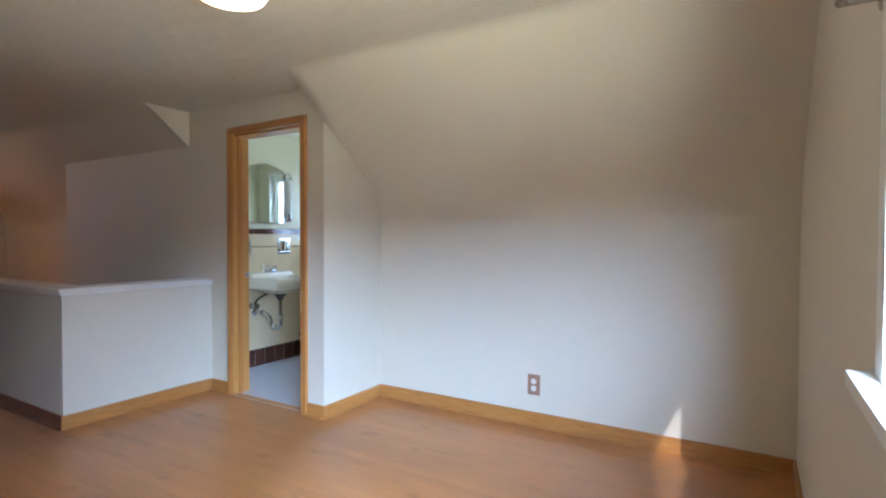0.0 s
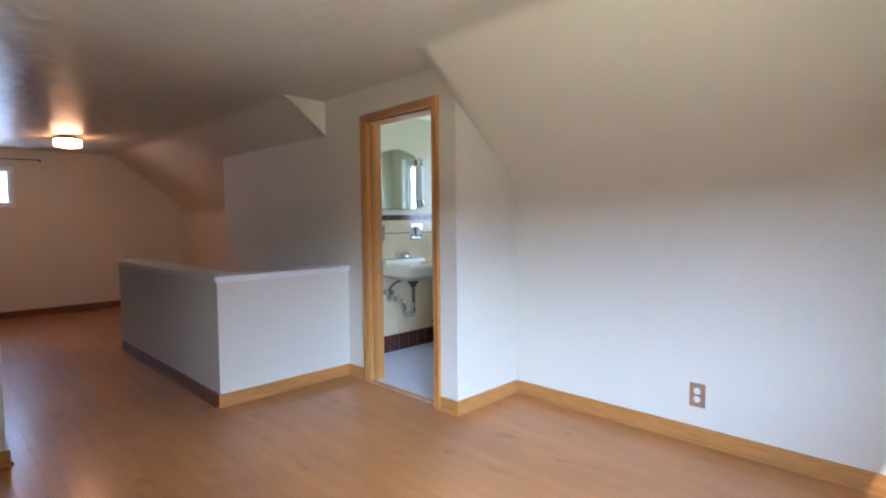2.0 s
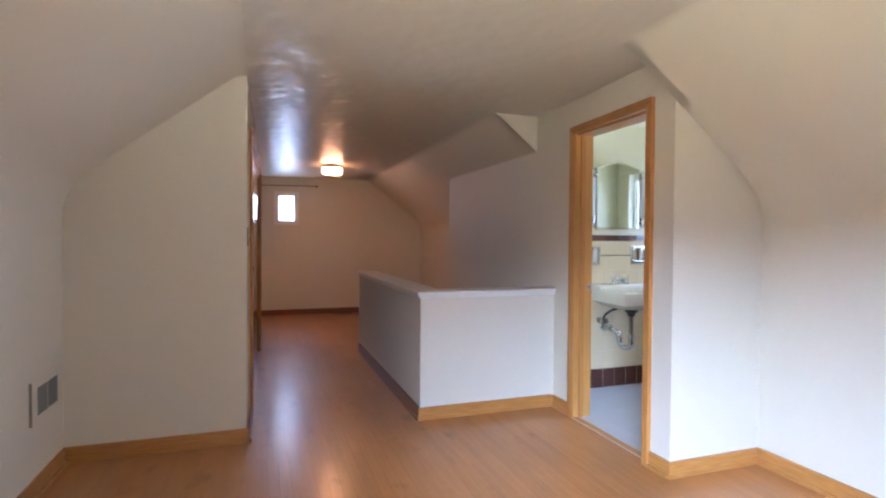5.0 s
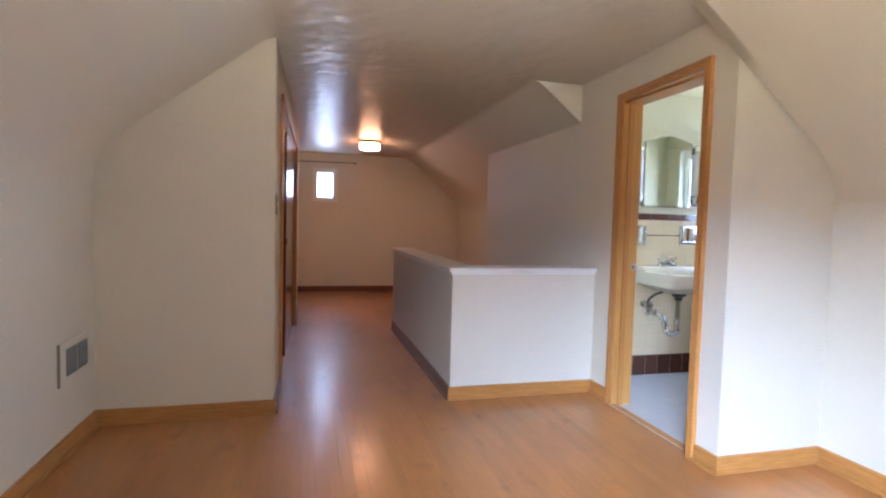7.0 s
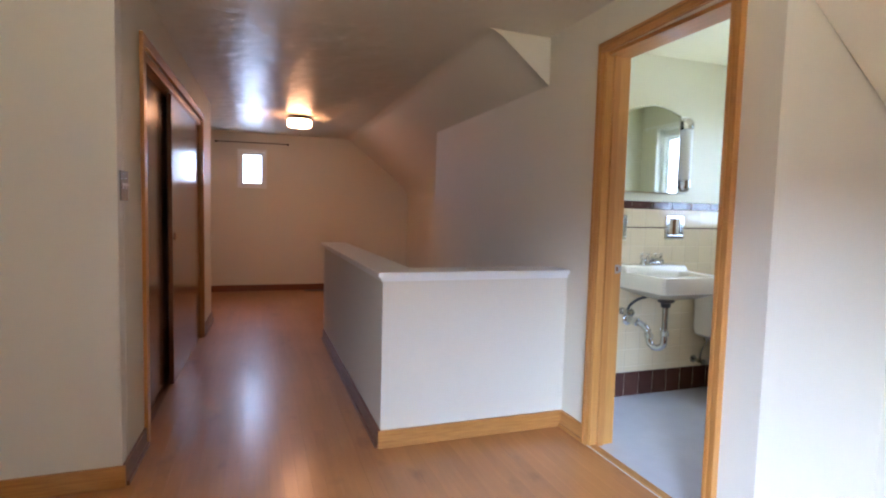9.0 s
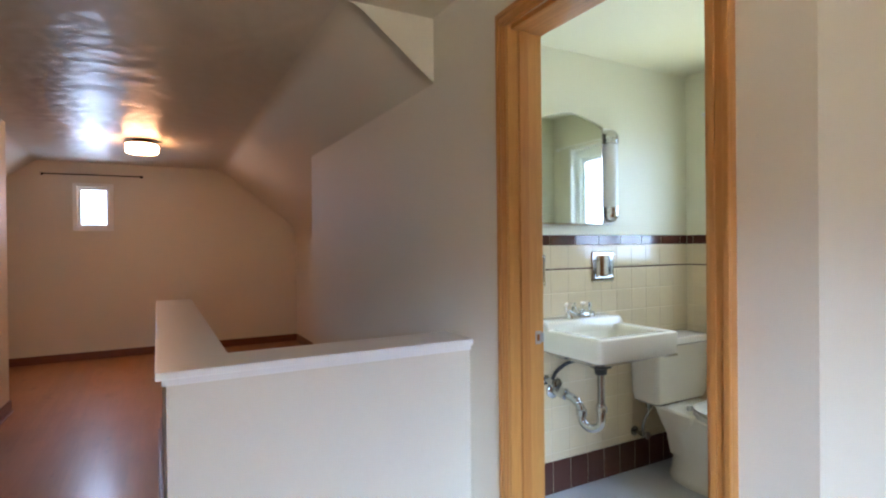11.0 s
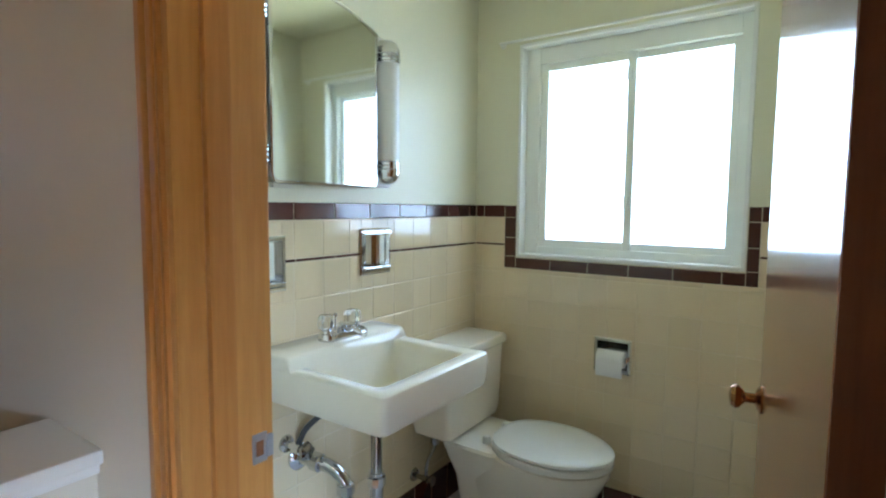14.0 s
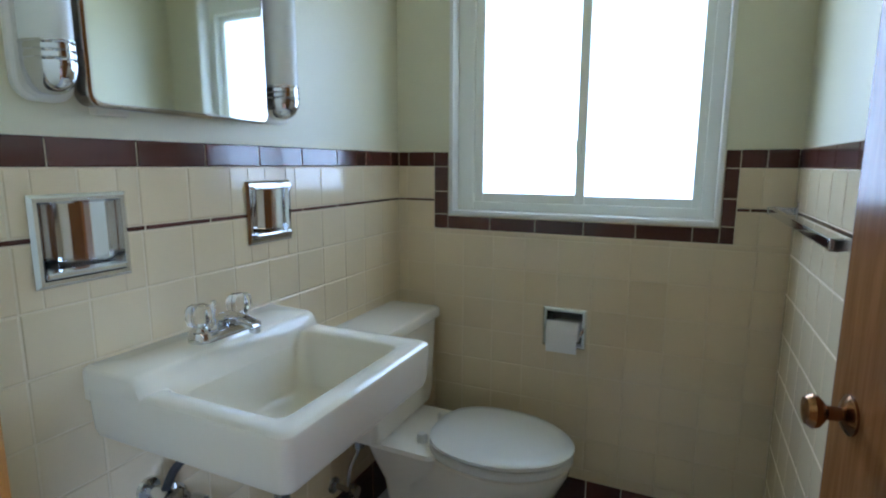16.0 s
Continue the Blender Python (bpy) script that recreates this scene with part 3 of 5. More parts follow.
# ---- windows ----
def bath_window():
    x0, x1, z0, z1 = BW
    y = BATH_N + 0.055
    ob = thing("window_1", (x0, BATH_N, z0), "white vinyl sliding window with bright overcast light", "window", kind="structure")
    def add(name, *a, mat=VINYL, bevel=0.004):
        return into(ob, boxed(name, mat, None, *a, bevel=bevel))
    # painted lining of the opening
    add("lining", x0 - 0.002, x0 + 0.012, BATH_N - 0.006, y + 0.03, z0, z1, mat=TRIMWHITE)
    add("lining", x1 - 0.012, x1 + 0.002, BATH_N - 0.006, y + 0.03, z0, z1, mat=TRIMWHITE)
    add("lining", x0 + 0.012, x1 - 0.012, BATH_N - 0.006, y + 0.03, z1 - 0.012, z1 + 0.002, mat=TRIMWHITE)
    add("sill", x0 + 0.012, x1 - 0.012, BATH_N - 0.008, y + 0.03, z0 - 0.002, z0 + 0.014, mat=TRIMWHITE)
    a0, a1, c0, c1 = x0 + 0.012, x1 - 0.012, z0 + 0.014, z1 - 0.012
    fl, fr, fb, ft = 0.058, 0.034, 0.030, 0.064
    add("frame", a0, a0 + fl, y - 0.01, y + 0.05, c0, c1)
    add("frame", a1 - fr, a1, y - 0.01, y + 0.05, c0, c1)
    add("frame", a0 + fl, a1 - fr, y - 0.01, y + 0.05, c0, c0 + fb)
    add("frame", a0 + fl, a1 - fr, y - 0.01, y + 0.05, c1 - ft, c1)
    mid = -0.860
    for l, r, d in ((a0 + fl, mid + 0.016, 0.016), (mid - 0.014, a1 - fr, 0.0)):
        s = 0.030 if d else 0.026
        sash = new("sash")
        sash.parent = ob
        sash.location = Vector((l, y, c0)) - ob.location
        org = Vector((l, y, c0))
        def leaf(name, *q, mat=VINYL):
            o = boxed(name, mat, None, *q, bevel=0.003)
            o.parent = sash
            o.matrix_parent_inverse = Matrix.Translation(-org)
            return o
        y0, y1 = y + 0.018 - d, y + 0.034 - d
        leaf("stile", l, l + s, y0, y1, c0 + fb, c1 - ft)
        leaf("stile", r - s, r, y0, y1, c0 + fb, c1 - ft)
        leaf("rail", l + s, r - s, y0, y1, c0 + fb, c0 + fb + s)
        leaf("rail", l + s, r - s, y0, y1, c1 - ft - s, c1 - ft)
        g = leaf("pane", l + s, r - s, y0 + 0.006, y0 + 0.009, c0 + fb + s, c1 - ft - s, mat=PANE)
        g.visible_shadow = False
        if d:
            for z in (c0 + 0.19, c1 - 0.17):
                leaf("latch", r - 0.030, r - 0.012, y0 - 0.012, y0, z, z + 0.045)
    return ob


bath_window()


def end_window(name, x, inward, opening, label, trim):
    y0, y1, z0, z1 = opening
    ob = thing(name, (x, y0, z0), label, "window", kind="structure")
    d = -inward
    def add(n, xa, xb, *r, mat=TRIMWHITE):
        return into(ob, boxed(n, mat, None, min(xa, xb), max(xa, xb), *r, bevel=0.003))
    g = 0.055
    for a, b, c, e in ((y0 - trim, y0, z0 - trim, z1 + trim), (y1, y1 + trim, z0 - trim, z1 + trim), (y0, y1, z1, z1 + trim), (y0, y1, z0 - trim, z0)):
        add("casing", x, x + inward * 0.014, a, b, c, e)
    if trim > 0.05:
        add("sill", x + inward * 0.014, x + inward * 0.05, y0 - trim - 0.03, y1 + trim + 0.03, z0 - 0.03, z0 - 0.004)
    f = 0.03
    xa, xb = x + d * 0.03, x + d * 0.06
    add("frame", xa, xb, y0, y0 + f, z0, z1)
    add("frame", xa, xb, y1 - f, y1, z0, z1)
    add("frame", xa, xb, y0 + f, y1 - f, z0, z0 + f)
    add("frame", xa, xb, y0 + f, y1 - f, z1 - f, z1)
    p = add("pane", x + d * 0.044, x + d * 0.048, y0 + f, y1 - f, z0 + f, z1 - f, mat=PANE)
    p.visible_shadow = False
    return ob


end_window("window_2", EAST, -1, EW, "white framed gable window with bright daylight", 0.06)
end_window("window_3", WEST, 1, WW, "small white framed gable window with bright daylight", 0.042)


# ---- ceiling lamps ----
def ceiling_lamp(x, y, glass):
    ob = thing("ceiling_lamp", (x, y, CEILING), "lit drum ceiling lamp of opal glass with metal band", "ceiling lamp", "ceiling lamps")
    b = bmesh.new()
    turned(b, [(0.075, 0), (0.080, -0.012), (0.072, -0.030)], (0, 0, 0), n=32)
    part("canopy", b, BRASS, ob, "brass ceiling canopy", True)
    b = bmesh.new()
    turned(b, [(0.06, -0.028), (0.122, -0.030), (0.128, -0.040), (0.128, -0.096), (0.118, -0.110), (0.07, -0.118), (0.002, -0.120)], (0, 0, 0), n=40)
    part("shade", b, glass, ob, "glowing opal glass drum", True)
    b = bmesh.new()
    turned(b, [(0.1265, -0.026), (0.1310, -0.028), (0.1310, -0.038), (0.1265, -0.040)], (0, 0, 0), n=40)
    part("rim", b, DULL, ob, "dull metal rim", True)
    return ob


ceiling_lamp(-4.83, -1.09, FARGLASS)
ceiling_lamp(0.73, -1.24, LAMPGLASS)


# ---- closet doors ----
def closet():
    ob = thing("door_2", (CD0, CORRIDOR, 0), "red-brown sliding closet doors in an oak frame, slightly open", "closet door", kind="structure")
    c = 0.055
    def add(name, *a, mat=OAK, label=""):
        return into(ob, boxed(name, mat, None, *a, label=label))
    for x0, x1 in ((CD0, CD0 + c), (CD1 - c, CD1)):
        add("casing", x0, x1, CORRIDOR, CORRIDOR + 0.018, 0.0, CDH)
    add("head_casing", CD1 - c, CD0 + c, CORRIDOR, CORRIDOR + 0.018, CDH, CDH + c, mat=OAKX)
    add("jamb", CD0 - 0.018, CD0, CORRIDOR - 0.095, CORRIDOR + 0.004, 0.0, CDH)
    add("jamb", CD1, CD1 + 0.018, CORRIDOR - 0.095, CORRIDOR + 0.004, 0.0, CDH)
    add("head_track", CD1 + 0.018, CD0 - 0.018, CORRIDOR - 0.095, CORRIDOR - 0.002, CDH - 0.045, CDH - 0.002, mat=OAKX)
    add("sliding_panel", CD1 + 0.020, -2.44, CORRIDOR - 0.040, CORRIDOR - 0.012, 0.012, CDH - 0.046, mat=SLAB, label="glossy red-brown veneer panel")
    add("sliding_panel", -2.60, CD0 - 0.10, CORRIDOR - 0.084, CORRIDOR - 0.056, 0.012, CDH - 0.046, mat=SLAB, label="red-brown veneer panel behind")
    b = bmesh.new()
    turned(b, [(0.026, 0), (0.026, 0.003), (0.020, 0.003), (0.018, 0.0005), (0.001, 0.0005)], (-2.52, CORRIDOR - 0.012, 0.95), (0, 1, 0), 20)
    into(ob, part("finger_pull", b, BRASS, None, "", True))


closet()


# ---- small fittings of the attic ----
def outlet():
    x, z = 1.198, 0.258
    ob = thing("wall_outlet", (x, KNEE, z), "brown plastic outlet plate with two ivory sockets", "outlet")
    b = bmesh.new()
    box(b, x - 0.040, x + 0.040, KNEE - 0.006, KNEE, z - 0.064, z + 0.064, 0.004)
    into(ob, part("plate", b, PLATE))
    for dz in (-0.022, 0.022):
        b = bmesh.new()
        turned(b, [(0.0175, 0), (0.0175, 0.002), (0.001, 0.0022)], (x, KNEE - 0.006, z + dz), (0, -1, 0), 20)
        s = into(ob, part("socket", b, IVORY, None, "ivory socket face"))
        for dx in (-0.006, 0.006):
            o = boxed("slot", BLACK, None, x + dx - 0.001, x + dx + 0.001, KNEE - 0.0092, KNEE - 0.0080, z + dz - 0.004, z + dz + 0.005, 0)
            o.parent, o.matrix_parent_inverse = s, Matrix.Identity(4)
    b = bmesh.new()
    turned(b, [(0.003, 0), (0.002, 0.0015), (0.0005, 0.0016)], (x, KNEE - 0.006, z), (0, -1, 0), 10)
    into(ob, part("screw", b, DULL))


outlet()


def vent_grille():
    x0, x1, z0, z1 = -1.055, -0.735, 0.345, 0.540
    y = LEFT
    ob = thing("wall_vent", (x0, y, z0), "white wall vent with two grey louvered openings", "vent")
    b = bmesh.new()
    box(b, x0, x1, y, y + 0.010, z0, z1, 0.004)
    into(ob, part("frame", b, WALL))
    b = bmesh.new()
    box(b, x1, x1 + 0.004, y, y + 0.012, z0 - 0.004, z1 + 0.002, 0.001)
    into(ob, part("side_lip", b, DULL))
    for a in (x0 + 0.012, x0 + 0.142):
        p = into(ob, boxed("louver", GREY, None, a, a + 0.112, y + 0.010, y + 0.013, z0 + 0.030, z1 - 0.035, 0.001, "grey louver"))
        for i in range(9):
            z = z0 + 0.038 + i * 0.0145
            b = bmesh.new()
            prism(b, [(y + 0.013, z), (y + 0.018, z - 0.003), (y + 0.018, z - 0.001), (y + 0.013, z + 0.002)], "x", a + 0.004, a + 0.108)
            o = part("slat", b, GREY)
            o.parent, o.matrix_parent_inverse = p, Matrix.Identity(4)


vent_grille()


def light_switch():
    x, y, z = -1.255, CORRIDOR, 1.222
    ob = thing("light_switch", (x, y, z), "brushed metal double light switch plate", "light switch")
    into(ob, boxed("plate", DULL, None, x - 0.058, x + 0.058, y, y + 0.005, z - 0.060, z + 0.060, 0.003))
    for dx in (-0.023, 0.023):
        b = bmesh.new()
        box(b, x + dx - 0.006, x + dx + 0.006, y + 0.004, y + 0.007, z - 0.012, z + 0.012, 0.001)
        box(b, x + dx - 0.004, x + dx + 0.004, y + 0.006, y + 0.017, z + 0.000, z + 0.008, 0.0015)
        into(ob, part("toggle", b, IVORY, None, "ivory toggle"))


light_switch()


def floor_register():
    x0, x1, y0, y1 = WEST + 0.03, WEST + 0.15, -0.90, -0.58
    ob = thing("floor_register", (x0, y0, 0), "dark metal floor register by the wall", "floor register")
    into(ob, boxed("frame", DARKMETAL, None, x0, x1, y0, y1, 0.0, 0.006, 0.002))
    for i in range(10):
        y = y0 + 0.025 + i * 0.03
        into(ob, boxed("slat", DARKMETAL, None, x0 + 0.012, x1 - 0.012, y, y + 0.012, 0.006, 0.010, 0))


floor_register()


def curtain_rod(name, p, q, r, wall, mat, label):
    """A thin rod between two wall brackets; wall: the way from the rod to its wall."""
    ob = thing(name, p, label, "curtain rod")
    b = bmesh.new()
    piped(b, [p, q], r, 10)
    into(ob, part("rod", b, mat, None, "", True))
    for e in (p, q):
        b = bmesh.new()
        piped(b, [e, Vector(e) + Vector(wall)], r * 0.9, 8)
        turned(b, [(r * 2.6, 0), (r * 2.6, 0.003), (r * 1.2, 0.006)], Vector(e) + Vector(wall), -Vector(wall), 12)
        into(ob, part("bracket", b, mat, None, "", True))


curtain_rod("curtain_rod", (WEST + 0.04, -2.04, 2.01), (WEST + 0.04, -1.13, 2.02), 0.006, (-0.04, 0, 0), DARKMETAL, "thin dark curtain rod above the small window")
curtain_rod("curtain_rod", (-1.372, BATH_N - 0.03, 1.912), (-0.33, BATH_N - 0.03, 1.912), 0.0055, (0, 0.03, 0), TRIMWHITE, "thin white curtain rod above the bathroom window")
curtain_rod("curtain_rod", (EAST - 0.06, -1.30, 1.605), (EAST - 0.06, -2.62, 1.605), 0.010, (0.06, 0, 0), DULL, "dull metal curtain rod above the gable window")


def hand_rail():
    x, y = STAIR_END + 0.06, HW_Y + HW_T + 0.075
    ob = thing("hand_rail", (x, y, 0.70), "dark stained stair hand rail on wall brackets", "hand rail")
    b = bmesh.new()
    box(b, x - 0.022, x + 0.022, y - 0.022, y + 0.022, 0.30, 0.69, 0.008)
    into(ob, part("newel", b, DARKWOOD, None, "", True))
    b = bmesh.new()
    piped(b, [(x, y, 0.42), (x + 1.75, y, -0.95)], 0.022, 12)
    into(ob, part("rail", b, DARKWOOD, None, "", True))
    for z in (0.53, 0.40):
        b = bmesh.new()
        piped(b, [(x, y, z), (x - 0.005, y - 0.04, z - 0.012), (x - 0.005, y - 0.075, z - 0.012)], 0.008, 8)
        turned(b, [(0.020, 0), (0.020, 0.004), (0.008, 0.008)], (x - 0.005, y - 0.075, z - 0.012), (0, 1, 0), 14)
        into(ob, part("bracket", b, DARKMETAL, None, "", True))


hand_rail()


# the closet wall runs slightly out of square with the attic
SKEW = Matrix.Translation((CLOSET, CORRIDOR, 0)) @ Matrix.Rotation(radians(-1.4), 4, "Z") @ Matrix.Translation((-CLOSET, -CORRIDOR, 0))
bpy.context.view_layer.update()
for name in ("wall_corridor", "door_2", "light_switch", "baseboard_corridor_near_south", "baseboard_corridor_far_south"):
    skewed = bpy.data.objects[name]
    skewed.matrix_world = SKEW @ skewed.matrix_world


# ---- bathroom fittings ----
def rounded(x0, x1, y0, y1, r, z, n=6):
    """A ring: a rectangle with rounded corners."""
    out = []
    for cx, cy, a in ((x1 - r, y1 - r, 0), (x0 + r, y1 - r, 90), (x0 + r, y0 + r, 180), (x1 - r, y0 + r, 270)):
        out += [(cx + r * math.cos(radians(a + 90 * i / n)), cy + r * math.sin(radians(a + 90 * i / n)), z) for i in range(n + 1)]
    return out


SY0, SY1, SX, RIM = 0.537, 1.006, -1.034, 0.824
SC = (SY0 + SY1) / 2


def sink():
    w = BATH_L + 0.006
    ob = thing("sink", (w, SC, 0.72), "ivory wall-hung rectangular china sink", "sink")
    b = bmesh.new()
    ringed(b, [
        rounded(w + 0.10, SX - 0.16, SC - 0.09, SC + 0.09, 0.06, 0.668),
        rounded(w + 0.05, SX - 0.09, SC - 0.16, SC + 0.16, 0.06, 0.690),
        rounded(w + 0.01, SX - 0.035, SY0 + 0.030, SY1 - 0.030, 0.03, 0.717),
        rounded(w, SX - 0.010, SY0 + 0.008, SY1 - 0.008, 0.022, 0.726),
        rounded(w, SX - 0.004, SY0 + 0.003, SY1 - 0.003, 0.020, 0.740),
        rounded(w, SX, SY0, SY1, 0.018, RIM - 0.012),
        rounded(w, SX - 0.002, SY0 + 0.002, SY1 - 0.002, 0.018, RIM - 0.005),
        rounded(w, SX - 0.008, SY0 + 0.008, SY1 - 0.008, 0.018, RIM - 0.001),
        rounded(w + 0.01, SX - 0.014, SY0 + 0.014, SY1 - 0.014, 0.018, RIM),
        rounded(w + 0.143, SX - 0.046, SY0 + 0.042, SY1 - 0.058, 0.022, RIM - 0.001),
        rounded(w + 0.146, SX - 0.051, SY0 + 0.047, SY1 - 0.063, 0.022, RIM - 0.005),
        rounded(w + 0.151, SX - 0.055, SY0 + 0.052, SY1 - 0.068, 0.024, RIM - 0.022),
        rounded(w + 0.178, SX - 0.072, SY0 + 0.078, SY1 - 0.098, 0.034, 0.712),
        rounded(w + 0.196, SX - 0.092, SY0 + 0.105, SY1 - 0.122, 0.034, 0.697),
        rounded(w + 0.245, SX - 0.150, SY0 + 0.180, SY1 - 0.180, 0.028, 0.696)])
    into(ob, part("basin", b, CHINA, None, "", True))
    b = bmesh.new()
    prof = [(w, RIM - 0.03), (w, RIM + 0.029), (w + 0.006, RIM + 0.033), (w + 0.122, RIM + 0.031), (w + 0.132, RIM + 0.028), (w + 0.139, RIM + 0.021), (w + 0.144, RIM + 0.008), (w + 0.150, RIM - 0.004), (w + 0.152, RIM - 0.03)]
    rings = []
    for y, k in ((SY0 + 0.001, 0.84), (SY0 + 0.004, 0.95), (SY0 + 0.010, 1.0), (SY0 + 0.055, 1.0), (SC, 1.0), (SY1 - 0.055, 1.0), (SY1 - 0.010, 1.0), (SY1 - 0.004, 0.95), (SY1 - 0.001, 0.84)):
        rings.append([(w + (px - w) * (1.0 if k >= 1 else 0.985), y, RIM - 0.03 + (pz - RIM + 0.03) * k) for px, pz in prof])
    ringed(b, rings)
    into(ob, part("back_ledge", b, CHINA, None, "", True))
    b = bmesh.new()
    turned(b, [(0.024, 0), (0.024, 0.003), (0.017, 0.004), (0.014, 0.001), (0.001, 0.001)], (w + 0.30, SC - 0.005, 0.6965), n=20)
    into(ob, part("drain", b, CHROME, None, "chrome drain ring", True))


sink()


def faucet():
    x, z = BATH_L + 0.088, RIM + 0.0325
    ob = thing("faucet", (x, SC, z), "chrome centerset faucet with clear acrylic knobs", "faucet")
    b = bmesh.new()
    ringed(b, [rounded(x - 0.027, x + 0.027, SC - 0.075, SC + 0.075, 0.026, z + h) for h in (0, 0.012)]
           + [rounded(x - 0.024, x + 0.024, SC - 0.072, SC + 0.072, 0.023, z + 0.020), rounded(x - 0.015, x + 0.015, SC - 0.062, SC + 0.062, 0.014, z + 0.025)])
    into(ob, part("base", b, CHROME, None, "", True))
    for dy in (-0.051, 0.051):
        b = bmesh.new()
        turned(b, [(0.019, 0.018), (0.016, 0.028), (0.011, 0.034), (0.011, 0.040)], (x, SC + dy, z), n=16)
        into(ob, part("stem", b, CHROME, None, "", True))
        b = bmesh.new()
        rings = []
        for h, r in ((0.030, 0.013), (0.036, 0.021), (0.048, 0.0245), (0.066, 0.0235), (0.073, 0.019), (0.074, 0.004)):
            rings.append([(x + r * (1 + 0.10 * math.cos(6 * a)) * math.cos(a), SC + dy + r * (1 + 0.10 * math.cos(6 * a)) * math.sin(a), z + h) for a in [2 * math.pi * i / 36 for i in range(36)]])
        ringed(b, rings)
        into(ob, part("knob", b, ACRYLIC, None, "clear fluted acrylic knob", True))
    b = bmesh.new()
    piped(b, [(x, SC, z + 0.015), (x + 0.004, SC, z + 0.036), (x + 0.05, SC, z + 0.042), (x + 0.098, SC, z + 0.030)], 0.0125, 14)
    turned(b, [(0.011, 0), (0.011, 0.012), (0.008, 0.014)], (x + 0.093, SC, z + 0.029), (0, 0, -1), 14)
    into(ob, part("spout", b, CHROME, None, "", True))
    b = bmesh.new()
    turned(b, [(0.003, 0), (0.003, 0.040), (0.007, 0.044), (0.007, 0.052), (0.003, 0.055)], (x - 0.02, SC, z + 0.015), n=12)
    into(ob, part("lift_rod", b, CHROME, None, "", True))


faucet()


def sink_plumbing():
    w = BATH_L + 0.006
    x, y = w + 0.215, SC + 0.01
    ob = thing("sink_plumbing", (w, SC, 0.45), "chrome sink trap with a supply valve below the basin", "plumbing")
    b = bmesh.new()
    turned(b, [(0.020, 0.612), (0.027, 0.614), (0.030, 0.640), (0.048, 0.646), (0.052, 0.668), (0.020, 0.672)], (x, y, 0), n=18)
    into(ob, part("drain_nut", b, RUBBER, None, "dark drain nut", True))
    b = bmesh.new()
    piped(b, [(x, y, 0.655), (x, y, 0.43)], 0.0165, 14)
    into(ob, part("tailpiece", b, DULL, None, "dull chrome tailpiece", True))
    b = bmesh.new()
    piped(b, [(x, y, 0.48), (x, y, 0.378), (x - 0.040, y - 0.022, 0.352), (x - 0.080, y - 0.044, 0.380), (x - 0.080, y - 0.044, 0.450), (x - 0.115, y - 0.068, 0.492), (w, y - 0.100, 0.505)], 0.020, 16)
    into(ob, part("trap", b, CHROME, None, "", True))
    for p, d in (((x, y, 0.455), (0, 0, 1)), ((x - 0.080, y - 0.044, 0.425), (0, 0, 1)), ((w + 0.062, y - 0.086, 0.500), (1, 0.2, -0.1))):
        b = bmesh.new()
        turned(b, [(0.021, -0.016), (0.027, -0.013), (0.027, 0.013), (0.021, 0.016)], p, d, 10)
        into(ob, part("slip_nut", b, CHROME))
    b = bmesh.new()
    turned(b, [(0.040, 0), (0.039, 0.006), (0.030, 0.014), (0.022, 0.018)], (w, y - 0.100, 0.505), (1, 0, 0), 20)
    into(ob, part("wall_flange", b, CHROME, None, "", True))
    for dy in (-0.135,):
        v_y, z = SC + dy, 0.560
        b = bmesh.new()
        turned(b, [(0.026, 0), (0.024, 0.006), (0.010, 0.008), (0.010, 0.036), (0.016, 0.040), (0.016, 0.066), (0.008, 0.070), (0.008, 0.082)], (w, v_y, z), (1, 0, 0), 14)
        v = into(ob, part("stop_valve", b, CHROME, None, "", True))
        b = bmesh.new()
        rings = []
        for h, r in ((0.078, 0.019), (0.082, 0.024), (0.092, 0.023), (0.096, 0.013)):
            rings.append([(w + h, v_y + r * (1 + 0.12 * math.cos(5 * a)) * math.cos(a), z + r * (1 + 0.12 * math.cos(5 * a)) * math.sin(a)) for a in [2 * math.pi * i / 30 for i in range(30)]])
        ringed(b, rings)
        o = part("handle", b, DULL, None, "", True)
        o.parent, o.matrix_parent_inverse = v, Matrix.Identity(4)
        b = bmesh.new()
        piped(b, [(w + 0.053, v_y, z + 0.012), (w + 0.060, v_y + 0.015, 0.610), (w + 0.085, v_y + 0.06, 0.650), (w + 0.12, SC - 0.03, 0.665), (w + 0.12, SC - 0.03, 0.74)], 0.0085, 8)
        into(ob, part("supply_tube", b, RUBBER, None, "dark flexible supply tube", True))


sink_plumbing()


def egg(x0, x1, yc, half, z, n=36, flat=0.0):
    """A ring in the shape of a toilet seat, round at the front (x1)."""
    out = []
    for i in range(n):
        a = 2 * math.pi * i / n
        c, s = math.cos(a), math.sin(a)
        wide = half * (1.0 - 0.10 * max(0, c) ** 2)
        out.append((x0 + (x1 - x0) * (0.5 + 0.5 * (c if c > 0 else -abs(c) ** (1 - flat))), yc + wide * math.copysign(abs(s) ** (1.0 - 0.25 * (c < 0)), s), z))
    return out


